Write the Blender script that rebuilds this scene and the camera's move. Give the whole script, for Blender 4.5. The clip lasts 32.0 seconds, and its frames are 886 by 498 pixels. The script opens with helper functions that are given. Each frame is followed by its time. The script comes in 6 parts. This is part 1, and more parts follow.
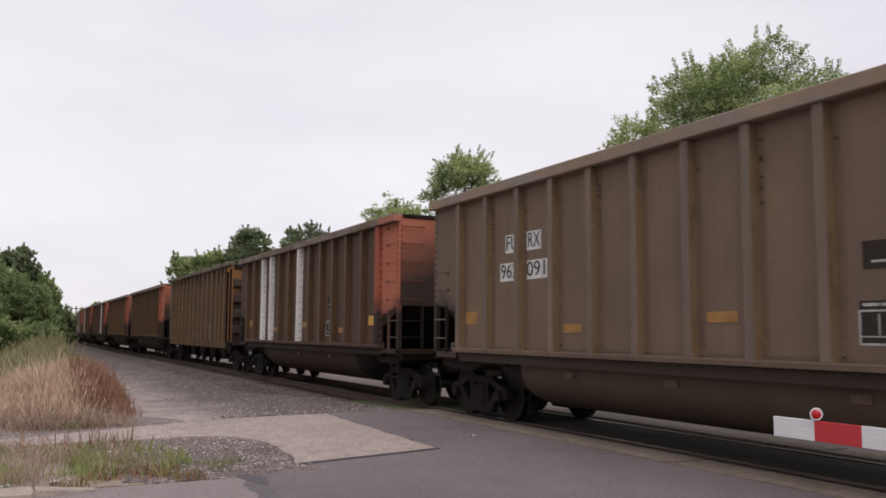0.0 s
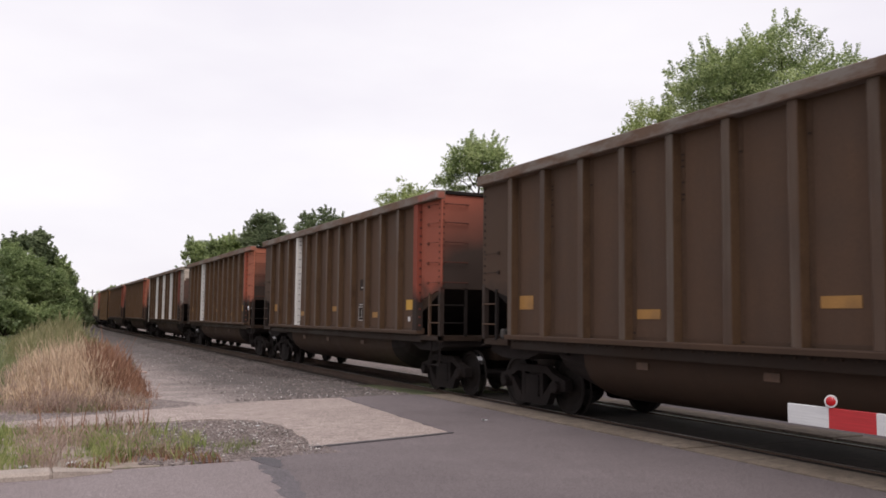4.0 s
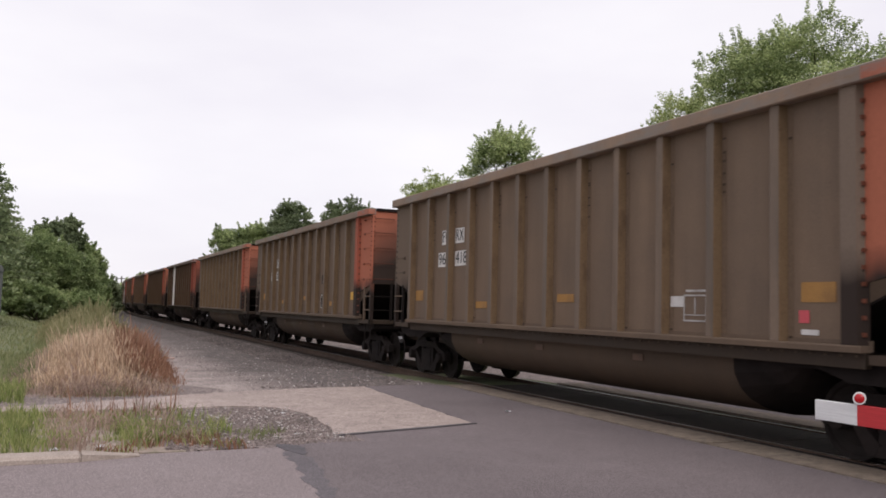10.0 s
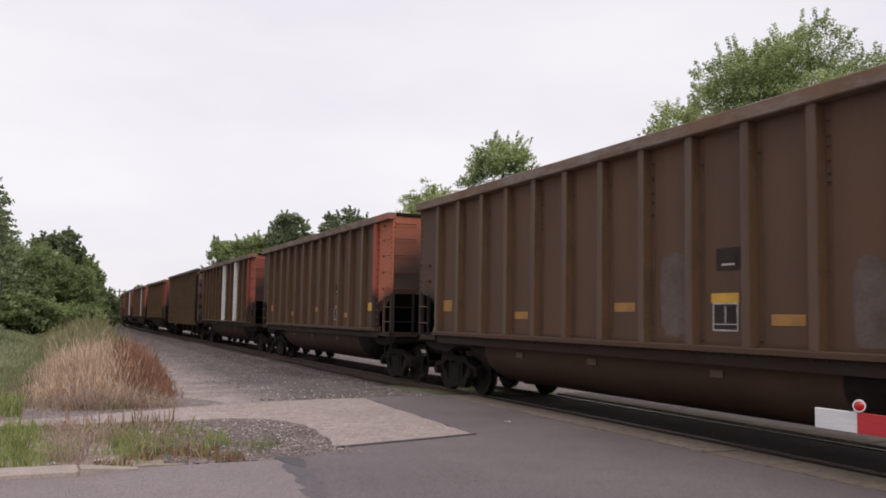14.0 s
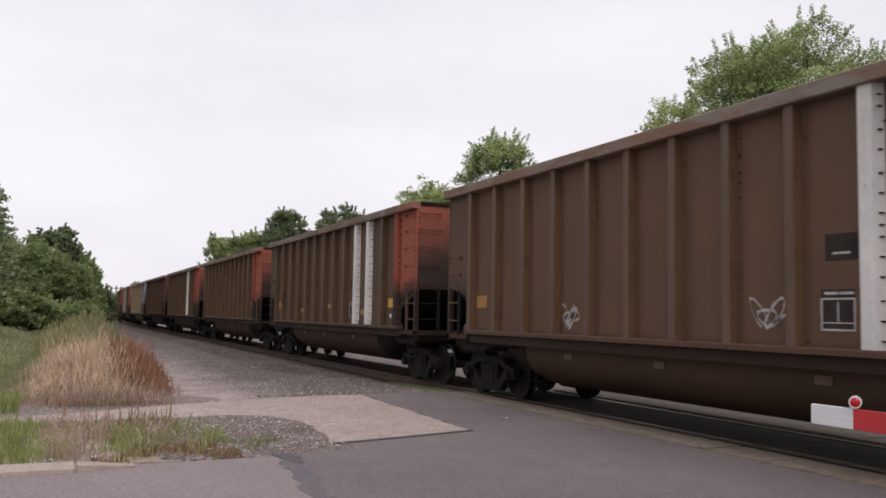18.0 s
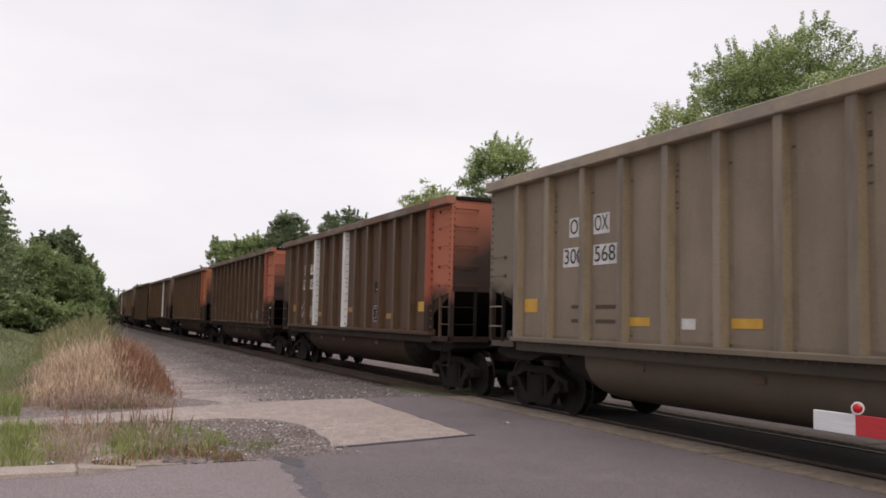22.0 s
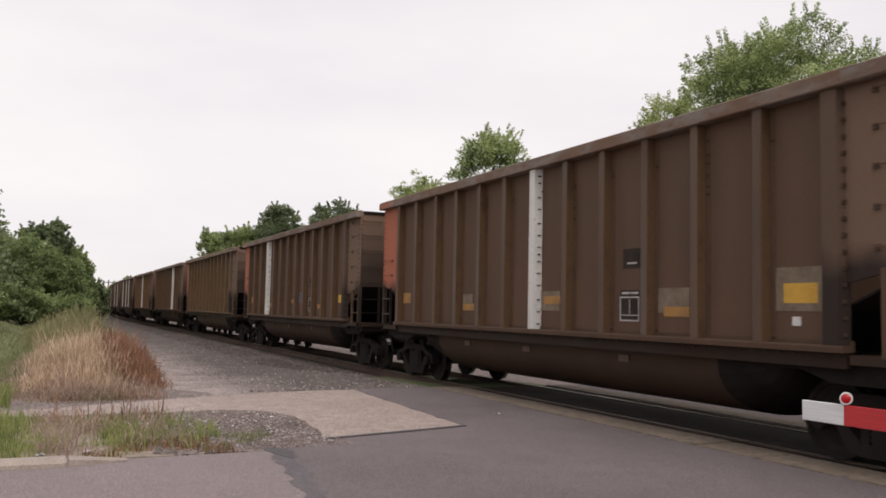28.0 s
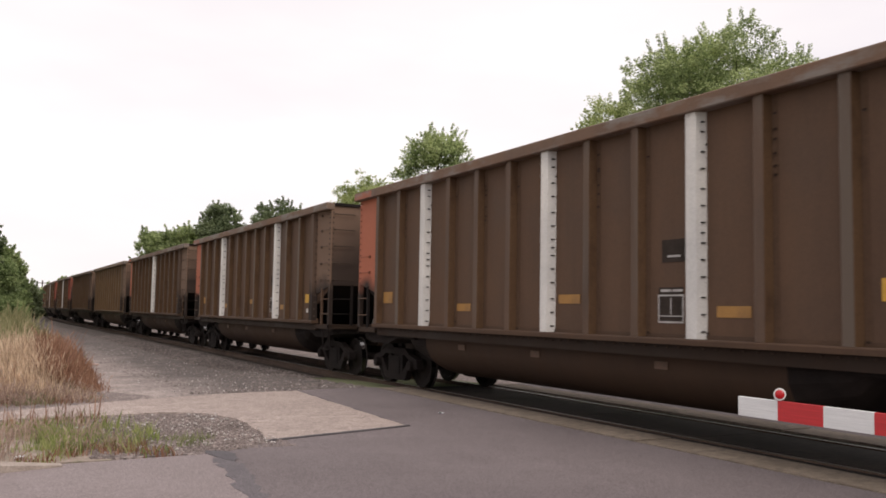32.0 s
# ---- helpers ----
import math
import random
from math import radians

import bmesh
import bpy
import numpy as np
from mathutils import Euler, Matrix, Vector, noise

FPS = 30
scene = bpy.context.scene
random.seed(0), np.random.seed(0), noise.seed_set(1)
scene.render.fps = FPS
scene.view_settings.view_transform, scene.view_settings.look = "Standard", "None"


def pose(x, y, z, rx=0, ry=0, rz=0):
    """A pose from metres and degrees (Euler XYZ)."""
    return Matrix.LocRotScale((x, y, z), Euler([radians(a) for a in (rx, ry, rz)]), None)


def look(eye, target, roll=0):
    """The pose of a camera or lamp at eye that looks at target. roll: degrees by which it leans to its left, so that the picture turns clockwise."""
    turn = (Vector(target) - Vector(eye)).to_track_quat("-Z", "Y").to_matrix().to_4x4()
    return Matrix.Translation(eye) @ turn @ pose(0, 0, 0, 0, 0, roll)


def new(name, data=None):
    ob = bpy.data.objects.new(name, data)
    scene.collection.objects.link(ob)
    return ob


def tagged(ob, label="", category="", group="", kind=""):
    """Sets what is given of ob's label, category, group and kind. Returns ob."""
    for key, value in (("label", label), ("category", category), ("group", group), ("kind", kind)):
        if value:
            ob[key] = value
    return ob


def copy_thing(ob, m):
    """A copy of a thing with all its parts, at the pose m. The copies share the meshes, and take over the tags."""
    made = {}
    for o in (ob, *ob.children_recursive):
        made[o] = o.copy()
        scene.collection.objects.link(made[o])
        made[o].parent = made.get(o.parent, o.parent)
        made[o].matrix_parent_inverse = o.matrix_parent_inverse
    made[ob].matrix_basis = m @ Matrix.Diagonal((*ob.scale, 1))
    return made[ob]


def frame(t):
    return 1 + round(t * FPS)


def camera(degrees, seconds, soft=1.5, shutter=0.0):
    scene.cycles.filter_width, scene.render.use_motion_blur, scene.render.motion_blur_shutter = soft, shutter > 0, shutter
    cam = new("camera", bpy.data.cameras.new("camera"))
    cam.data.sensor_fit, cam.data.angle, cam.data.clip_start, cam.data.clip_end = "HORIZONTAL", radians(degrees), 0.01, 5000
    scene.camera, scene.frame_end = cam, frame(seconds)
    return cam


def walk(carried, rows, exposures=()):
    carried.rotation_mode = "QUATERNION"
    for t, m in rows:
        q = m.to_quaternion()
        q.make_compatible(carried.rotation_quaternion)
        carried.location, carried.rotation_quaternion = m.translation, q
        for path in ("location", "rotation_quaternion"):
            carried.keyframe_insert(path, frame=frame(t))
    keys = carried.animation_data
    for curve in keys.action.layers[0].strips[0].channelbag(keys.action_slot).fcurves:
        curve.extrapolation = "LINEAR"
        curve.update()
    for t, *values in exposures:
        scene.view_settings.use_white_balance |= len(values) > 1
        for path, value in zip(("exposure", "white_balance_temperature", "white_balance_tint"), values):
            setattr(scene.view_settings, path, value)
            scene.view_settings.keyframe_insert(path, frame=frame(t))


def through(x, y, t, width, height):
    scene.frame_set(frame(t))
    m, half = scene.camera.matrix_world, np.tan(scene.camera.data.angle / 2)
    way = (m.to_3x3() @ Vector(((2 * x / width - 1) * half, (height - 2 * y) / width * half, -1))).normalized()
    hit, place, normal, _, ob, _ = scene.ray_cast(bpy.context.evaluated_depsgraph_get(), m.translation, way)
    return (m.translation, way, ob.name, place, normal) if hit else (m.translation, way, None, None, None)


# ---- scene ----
# ---- camera and its way: a hand-held camera that stands at the kerb and only turns ----
cam = camera(54.57, 32.0, soft=1.72, shutter=0.05)
EYE = Vector((-9.03, 0.0, 1.583))


def aim(yaw, pitch, roll):
    """A camera pose at EYE: yaw to the left from +y, pitch up, roll as look() takes it."""
    a, b = radians(yaw), radians(pitch)
    way = Vector((-math.sin(a) * math.cos(b), math.cos(a) * math.cos(b), math.sin(b)))
    return look(EYE, EYE + way, roll)


TURNS = [
    (0, -26.55, 5.58, 0.42), (0.5, -26.21, 5.25, 0.39), (1, -26.22, 5.00, 0.48), (1.5, -26.39, 4.66, 0.47),
    (2, -26.20, 4.47, 0.51), (2.5, -26.20, 4.42, 0.59), (3, -26.03, 4.35, 0.75), (3.5, -25.84, 4.46, 0.76),
    (5.5, -25.00, 4.80, 0.84), (6, -24.88, 4.70, 1.21), (6.5, -24.50, 4.53, 1.05), (7, -24.11, 4.40, 0.85),
    (7.5, -23.83, 4.40, 0.93), (8, -23.68, 4.41, 1.13), (8.5, -23.66, 4.45, 1.46), (9, -23.76, 4.31, 1.72),
    (9.5, -23.89, 4.10, 1.51), (10, -23.95, 3.93, 1.47), (10.5, -24.01, 3.80, 1.37), (11, -23.93, 3.92, 1.12),
    (11.5, -23.55, 4.70, 0.94), (12, -23.00, 5.20, 0.67), (12.5, -23.61, 5.25, 0.22), (13, -24.57, 4.90, 0.05),
    (13.5, -24.35, 4.54, 0.63), (14, -24.06, 4.63, 1.05), (14.5, -23.79, 4.60, 1.16), (16.5, -23.92, 4.37, 1.14),
    (17, -24.14, 4.40, 1.05), (17.5, -24.22, 4.40, 1.09), (18, -24.26, 4.41, 1.03), (18.5, -24.31, 4.43, 1.00),
    (19, -24.26, 4.36, 0.71), (19.5, -24.19, 4.52, 1.06), (20, -24.17, 4.53, 1.23), (20.5, -24.15, 4.53, 1.28),
    (21, -24.14, 4.55, 1.28), (21.5, -24.14, 4.64, 1.18), (22, -24.11, 4.68, 1.27), (22.5, -24.11, 4.61, 1.22),
    (23, -24.15, 4.41, 1.37), (23.5, -24.04, 4.37, 1.54), (24, -23.97, 4.35, 1.51), (24.5, -23.99, 4.34, 1.59),
    (25, -24.07, 4.26, 1.56), (25.5, -24.19, 4.24, 1.38), (27.5, -24.66, 4.27, 1.20), (28, -24.71, 4.11, 1.22),
    (28.5, -24.27, 4.01, 1.29), (29, -24.13, 3.97, 1.23), (29.5, -24.86, 3.89, 1.09), (30, -26.63, 3.88, 1.05),
    (30.5, -28.35, 3.80, 1.08), (31, -28.58, 3.92, 0.98), (31.5, -28.30, 4.08, 0.85), (32, -28.45, 4.17, 0.98),
]
walk(cam, [(t, aim(y, p, r)) for t, y, p, r in TURNS], exposures=[(0, -0.04, 6500, 12.5), (3, 0.13, 6540, 12.5), (6, 0.04, 6540, 12.5), (8.5, 0.02, 6510, 12.5), (10, 0.08, 6500, 12.5), (11.2, 0.08, 6500, 12.5), (12, -0.02, 6500, 12.5), (14, 0.0, 6500, 12.5), (20, 0.02, 6530, 12.5), (22, 0.02, 6600, 12.2), (25, 0.0, 6750, 11.2), (29, 0.06, 6820, 11.2), (30.5, 0.22, 6880, 11.6), (32, 0.2, 6900, 11.8)])

# ---- light: a bright, closed overcast sky ----
SUN_ELEVATION, SUN_AZIMUTH = radians(50), radians(186)
world = bpy.data.worlds.new("overcast_sky")
scene.world = world
world.use_nodes = True
wn, wl = world.node_tree.nodes, world.node_tree.links
wn.clear()
w_out = wn.new("ShaderNodeOutputWorld")
w_bg = wn.new("ShaderNodeBackground")
w_sky = wn.new("ShaderNodeTexSky")
w_sky.sky_type = "NISHITA"
w_sky.sun_disc = False
w_sky.sun_elevation, w_sky.sun_rotation = SUN_ELEVATION, SUN_AZIMUTH
w_dim = wn.new("ShaderNodeVectorMath")
w_dim.operation = "SCALE"
w_dim.inputs["Scale"].default_value = 0.1
w_co = wn.new("ShaderNodeTexCoord")
w_map = wn.new("ShaderNodeMapping")
w_map.inputs["Scale"].default_value = (1.0, 1.0, 3.2)
w_noise = wn.new("ShaderNodeTexNoise")
w_noise.inputs["Scale"].default_value = 1.7
w_noise.inputs["Detail"].default_value = 5.0
w_noise.inputs["Roughness"].default_value = 0.5
w_ramp = wn.new("ShaderNodeValToRGB")
w_ramp.color_ramp.elements[0].position, w_ramp.color_ramp.elements[0].color = 0.3, (0.80, 0.775, 0.85, 1)
w_ramp.color_ramp.elements[1].position, w_ramp.color_ramp.elements[1].color = 0.72, (0.98, 0.965, 0.985, 1)
w_mix = wn.new("ShaderNodeMix")
w_mix.data_type = "RGBA"
w_mix.inputs["Factor"].default_value = 0.94
w_bg.inputs["Strength"].default_value = 1.0
wl.new(w_sky.outputs["Color"], w_dim.inputs[0])
wl.new(w_co.outputs["Generated"], w_map.inputs["Vector"])
wl.new(w_map.outputs["Vector"], w_noise.inputs["Vector"])
wl.new(w_noise.outputs["Fac"], w_ramp.inputs["Fac"])
wl.new(w_dim.outputs["Vector"], w_mix.inputs["A"])
wl.new(w_ramp.outputs["Color"], w_mix.inputs["B"])
wl.new(w_mix.outputs["Result"], w_bg.inputs["Color"])
wl.new(w_bg.outputs["Background"], w_out.inputs["Surface"])

sun_lamp = bpy.data.lights.new("sun", "SUN")
sun_lamp.energy, sun_lamp.angle, sun_lamp.color = 1.5, radians(40), (1.0, 0.95, 0.89)
sun = new("sun", sun_lamp)
sun.matrix_world = look((-60, -60, 90), (-60 + math.sin(SUN_AZIMUTH) * -1, -60 - math.cos(SUN_AZIMUTH), 90 - math.tan(SUN_ELEVATION)))

# ---- materials ----
def mat_new(name):
    m = bpy.data.materials.new(name)
    m.use_nodes = True
    n, l = m.node_tree.nodes, m.node_tree.links
    n.clear()
    out = n.new("ShaderNodeOutputMaterial")
    b = n.new("ShaderNodeBsdfPrincipled")
    l.new(b.outputs["BSDF"], out.inputs["Surface"])
    return m, n, l, b


def noise_node(n, l, co, scale, detail=4.0, rough=0.55, stretch=None):
    t = n.new("ShaderNodeTexNoise")
    t.inputs["Scale"].default_value, t.inputs["Detail"].default_value, t.inputs["Roughness"].default_value = scale, detail, rough
    if stretch:
        mp = n.new("ShaderNodeMapping")
        mp.inputs["Scale"].default_value = stretch
        l.new(co, mp.inputs["Vector"])
        co = mp.outputs["Vector"]
    l.new(co, t.inputs["Vector"])
    return t.outputs["Fac"]


def ramp_node(n, l, fac, stops):
    r = n.new("ShaderNodeValToRGB")
    e = r.color_ramp.elements
    while len(e) < len(stops):
        e.new(0.5)
    for el, (p, c) in zip(e, stops):
        el.position = p
        el.color = (*c, 1) if len(c) == 3 else c
    l.new(fac, r.inputs["Fac"])
    return r.outputs["Color"]


def grey(v):
    return (v, v, v)


def mix_node(n, l, fac, a, b, how="MIX"):
    m = n.new("ShaderNodeMix")
    m.data_type, m.blend_type = "RGBA", how
    for key, v in (("Factor", fac), ("A", a), ("B", b)):
        if isinstance(v, (int, float)):
            m.inputs[key].default_value = v
        elif isinstance(v, tuple):
            m.inputs[key].default_value = (*v, 1)
        else:
            l.new(v, m.inputs[key])
    return m.outputs["Result"]


def bump_node(n, l, height, b, strength, distance):
    bp = n.new("ShaderNodeBump")
    bp.inputs["Strength"].default_value, bp.inputs["Distance"].default_value = strength, distance
    l.new(height, bp.inputs["Height"])
    l.new(bp.outputs["Normal"], b.inputs["Normal"])


def object_co(n):
    return n.new("ShaderNodeTexCoord").outputs["Object"]


def world_co(n):
    return n.new("ShaderNodeNewGeometry").outputs["Position"]


def plain_mat(name, c, c2, scale, rough=0.8, metal=0.0, bump=0.2, dist=0.01, co="object", fine=60.0, stretch=None):
    """Two tones in large patches, a fine grain over them, and relief."""
    m, n, l, b = mat_new(name)
    xyz = object_co(n) if co == "object" else world_co(n)
    big = noise_node(n, l, xyz, scale, 5, 0.6, stretch)
    small = noise_node(n, l, xyz, fine, 3, 0.6)
    col = ramp_node(n, l, big, [(0.32, c), (0.68, c2)])
    col = mix_node(n, l, 0.55, col, ramp_node(n, l, small, [(0.25, grey(0.62)), (0.75, grey(1.25))]), "MULTIPLY")
    l.new(col, b.inputs["Base Color"])
    b.inputs["Roughness"].default_value, b.inputs["Metallic"].default_value = rough, metal
    if rough > 0.75 and metal < 0.1:
        b.inputs["Specular IOR Level"].default_value = 0.15
    bump_node(n, l, small, b, bump, dist)
    return m


def shifted_co(n, l):
    """Object space, moved by the piece's own chance, so that no two pieces wear alike."""
    info = n.new("ShaderNodeObjectInfo")
    add = n.new("ShaderNodeVectorMath")
    add.operation = "MULTIPLY_ADD"
    l.new(info.outputs["Random"], add.inputs[0])
    add.inputs[1].default_value = (37.0, 61.0, 0.0)
    l.new(object_co(n), add.inputs[2])
    return add.outputs["Vector"]


def car_paint(name, streak=0.5, rough=0.72, peel=None, grain=(1.0, 0.5, 1.6)):
    """Dusty, sun-worn paint: the colour is the object's own; road dust, dark streaks and rust spots lie over it."""
    m, n, l, b = mat_new(name)
    xyz = shifted_co(n, l)
    info = n.new("ShaderNodeObjectInfo")
    patch = noise_node(n, l, xyz, 0.7, 5, 0.62)
    runs = noise_node(n, l, xyz, 1.6, 4, 0.6, (1.0, 1.8, 0.22))
    fine = noise_node(n, l, xyz, 38, 3, 0.6)
    spots = noise_node(n, l, xyz, 6.5, 5, 0.7)
    col = mix_node(n, l, 0.7, info.outputs["Color"], ramp_node(n, l, patch, [(0.28, (0.72, 0.71, 0.70)), (0.72, (1.25, 1.22, 1.16))]), "MULTIPLY")
    col = mix_node(n, l, streak, col, ramp_node(n, l, runs, [(0.3, (0.66, 0.63, 0.60)), (0.5, grey(1.0)), (0.74, (1.3, 1.24, 1.15))]), "MULTIPLY")
    col = mix_node(n, l, 0.4, col, ramp_node(n, l, fine, [(0.2, grey(0.7)), (0.8, grey(1.25))]), "MULTIPLY")
    rust = ramp_node(n, l, spots, [(0.66, grey(0.0)), (0.74, grey(0.75))])
    col = mix_node(n, l, rust, col, (0.085, 0.045, 0.03))
    if peel:
        worn = noise_node(n, l, xyz, 1.4, 6, 0.7, grain)
        col = mix_node(n, l, ramp_node(n, l, worn, [(0.46, grey(0.0)), (0.62, grey(0.75))]), col, peel)
    l.new(col, b.inputs["Base Color"])
    l.new(ramp_node(n, l, patch, [(0.3, grey(rough - 0.16)), (0.7, grey(rough + 0.12))]), b.inputs["Roughness"])
    b.inputs["Specular IOR Level"].default_value = 0.22
    bump_node(n, l, spots, b, 0.12, 0.02)
    return m


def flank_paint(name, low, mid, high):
    """The flanks of the posts: the car's own colour in rusty and olive runs, with shading by facing painted in."""
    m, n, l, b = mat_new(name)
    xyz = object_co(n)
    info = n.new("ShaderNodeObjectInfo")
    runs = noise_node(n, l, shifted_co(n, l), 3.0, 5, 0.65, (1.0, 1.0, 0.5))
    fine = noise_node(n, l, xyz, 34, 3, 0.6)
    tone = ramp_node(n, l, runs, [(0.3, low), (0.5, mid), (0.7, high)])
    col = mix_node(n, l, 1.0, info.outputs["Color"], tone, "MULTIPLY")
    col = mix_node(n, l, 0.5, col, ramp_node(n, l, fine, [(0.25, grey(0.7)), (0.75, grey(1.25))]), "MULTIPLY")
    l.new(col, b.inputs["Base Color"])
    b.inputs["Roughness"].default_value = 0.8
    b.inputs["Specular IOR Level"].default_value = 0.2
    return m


def end_paint(name, low, high, dirt, rise=0.0, ragged_by=0.9):
    """Paint blackened by coal dust from a ragged line down; low and high are where the grime is full and where it ends."""
    m, n, l, b = mat_new(name)
    xyz = object_co(n)
    info = n.new("ShaderNodeObjectInfo")
    sep = n.new("ShaderNodeSeparateXYZ")
    l.new(xyz, sep.inputs["Vector"])
    rag = noise_node(n, l, shifted_co(n, l), 1.3, 2.5, 0.5)
    fine = noise_node(n, l, xyz, 30, 3, 0.6)
    add = n.new("ShaderNodeMath")
    add.operation = "MULTIPLY_ADD"
    l.new(rag, add.inputs[0])
    add.inputs[1].default_value = ragged_by
    side = n.new("ShaderNodeMath")
    side.operation = "ABSOLUTE"
    l.new(sep.outputs["X"], side.inputs[0])
    climb = n.new("ShaderNodeMath")
    climb.operation = "MULTIPLY_ADD"
    l.new(side.outputs["Value"], climb.inputs[0])
    climb.inputs[1].default_value = rise
    l.new(sep.outputs["Z"], climb.inputs[2])
    l.new(climb.outputs["Value"], add.inputs[2])
    rng = n.new("ShaderNodeMapRange")
    rng.inputs["From Min"].default_value, rng.inputs["From Max"].default_value = low + 0.5 * ragged_by + 1.5 * rise, high + 0.5 * ragged_by + 1.5 * rise
    l.new(add.outputs["Value"], rng.inputs["Value"])
    col = mix_node(n, l, 0.4, info.outputs["Color"], ramp_node(n, l, fine, [(0.2, grey(0.75)), (0.8, grey(1.2))]), "MULTIPLY")
    col = mix_node(n, l, rng.outputs["Result"], dirt, col)
    l.new(col, b.inputs["Base Color"])
    b.inputs["Roughness"].default_value = 0.75
    b.inputs["Specular IOR Level"].default_value = 0.22
    bump_node(n, l, rag, b, 0.15, 0.02)
    return m


def peeling(name, top, under, where, width):
    """Old pale paint flaking off rusty steel: whole above a height, then in ragged islands."""
    m, n, l, b = mat_new(name)
    xyz = object_co(n)
    sep = n.new("ShaderNodeSeparateXYZ")
    l.new(xyz, sep.inputs["Vector"])
    add = n.new("ShaderNodeMath")
    add.operation = "MULTIPLY_ADD"
    l.new(noise_node(n, l, xyz, 2.2, 7, 0.65), add.inputs[0])
    add.inputs[1].default_value = 2.0
    l.new(sep.outputs["Z"], add.inputs[2])
    rng = n.new("ShaderNodeMapRange")
    rng.inputs["From Min"].default_value, rng.inputs["From Max"].default_value = where + 1.0, where + 1.0 + width
    l.new(add.outputs["Value"], rng.inputs["Value"])
    rust = ramp_node(n, l, noise_node(n, l, xyz, 3.5, 6, 0.65), [(0.35, under), (0.55, (0.115, 0.055, 0.04)), (0.7, under)])
    pale = mix_node(n, l, 0.6, top, ramp_node(n, l, noise_node(n, l, xyz, 5.0, 5, 0.6), [(0.3, grey(0.7)), (0.7, grey(1.2))]), "MULTIPLY")
    l.new(mix_node(n, l, rng.outputs["Result"], rust, pale), b.inputs["Base Color"])
    b.inputs["Roughness"].default_value = 0.75
    return m


PEELED_END = peeling("peeling_cream_paint", (0.52, 0.44, 0.37), (0.07, 0.04, 0.03), 3.45, 0.12)
PEELED_SIDE = peeling("worn_grey_paint", (0.3, 0.262, 0.232), (0.1, 0.06, 0.045), 2.2, 0.3)
PAINT = car_paint("dusty_car_paint", 0.26)
# Pale worn paint that draws a highlight line up each post's edge.
EDGE_HIGHLIGHT = car_paint("worn_edge_paint", 0.5, 0.55, (0.24, 0.212, 0.19), (1.0, 1.0, 0.4))
POST_PAINT = car_paint("rubbed_post_paint", 0.6, 0.62, (0.112, 0.089, 0.071), (0.6, 1.2, 0.12))
END_PAINT = end_paint("grimy_end_paint", 2.6, 4.25, (0.045, 0.03, 0.024), 0.42, 0.6)
CORNER_PAINT = end_paint("sooty_corner_paint", 2.0, 2.35, (0.03, 0.02, 0.016))
CHORD_PAINT = car_paint("peeling_chord_paint", 0.3, 0.7, (0.21, 0.19, 0.173), (2.0, 0.8, 2.5))
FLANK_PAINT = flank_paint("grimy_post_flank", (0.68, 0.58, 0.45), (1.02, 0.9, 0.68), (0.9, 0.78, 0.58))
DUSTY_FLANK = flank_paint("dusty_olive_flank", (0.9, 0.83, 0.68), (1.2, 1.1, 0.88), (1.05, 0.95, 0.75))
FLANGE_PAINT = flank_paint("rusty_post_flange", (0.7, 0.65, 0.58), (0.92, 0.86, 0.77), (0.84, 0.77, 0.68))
CLEAN_PAINT = car_paint("worn_white_paint", 0.3, 0.6)
# Near-black for grimy running gear, and for the shade painted on trough ends.
GRIME_AND_SHADE = plain_mat("black_grimy_steel", (0.0105, 0.0078, 0.0072), (0.022, 0.0165, 0.015), 2.5, 0.8, 0.0, 0.3, 0.02)
WHEEL = plain_mat("rolling_wheel_steel", (0.014, 0.0112, 0.01), (0.024, 0.019, 0.017), 3.0, 0.78, 0.05, 0.2, 0.01)
WORN_TREAD = plain_mat("wheel_tread_steel", (0.15, 0.145, 0.14), (0.24, 0.235, 0.23), 5.0, 0.2, 1.0, 0.05, 0.002)
TREAD = plain_mat("polished_steel", (0.3, 0.28, 0.27), (0.4, 0.38, 0.36), 6.0, 0.4, 1.0, 0.05, 0.002)
BLACK_INK = plain_mat("black_ink", (0.012, 0.012, 0.012), (0.02, 0.02, 0.02), 8.0, 0.7)
WHITE_INK = plain_mat("white_stencil_paint", (0.5, 0.48, 0.46), (0.66, 0.64, 0.62), 5.0, 0.7)
ORANGE_INK = plain_mat("amber_reflector", (0.5, 0.27, 0.025), (0.6, 0.34, 0.04), 5.0, 0.5)


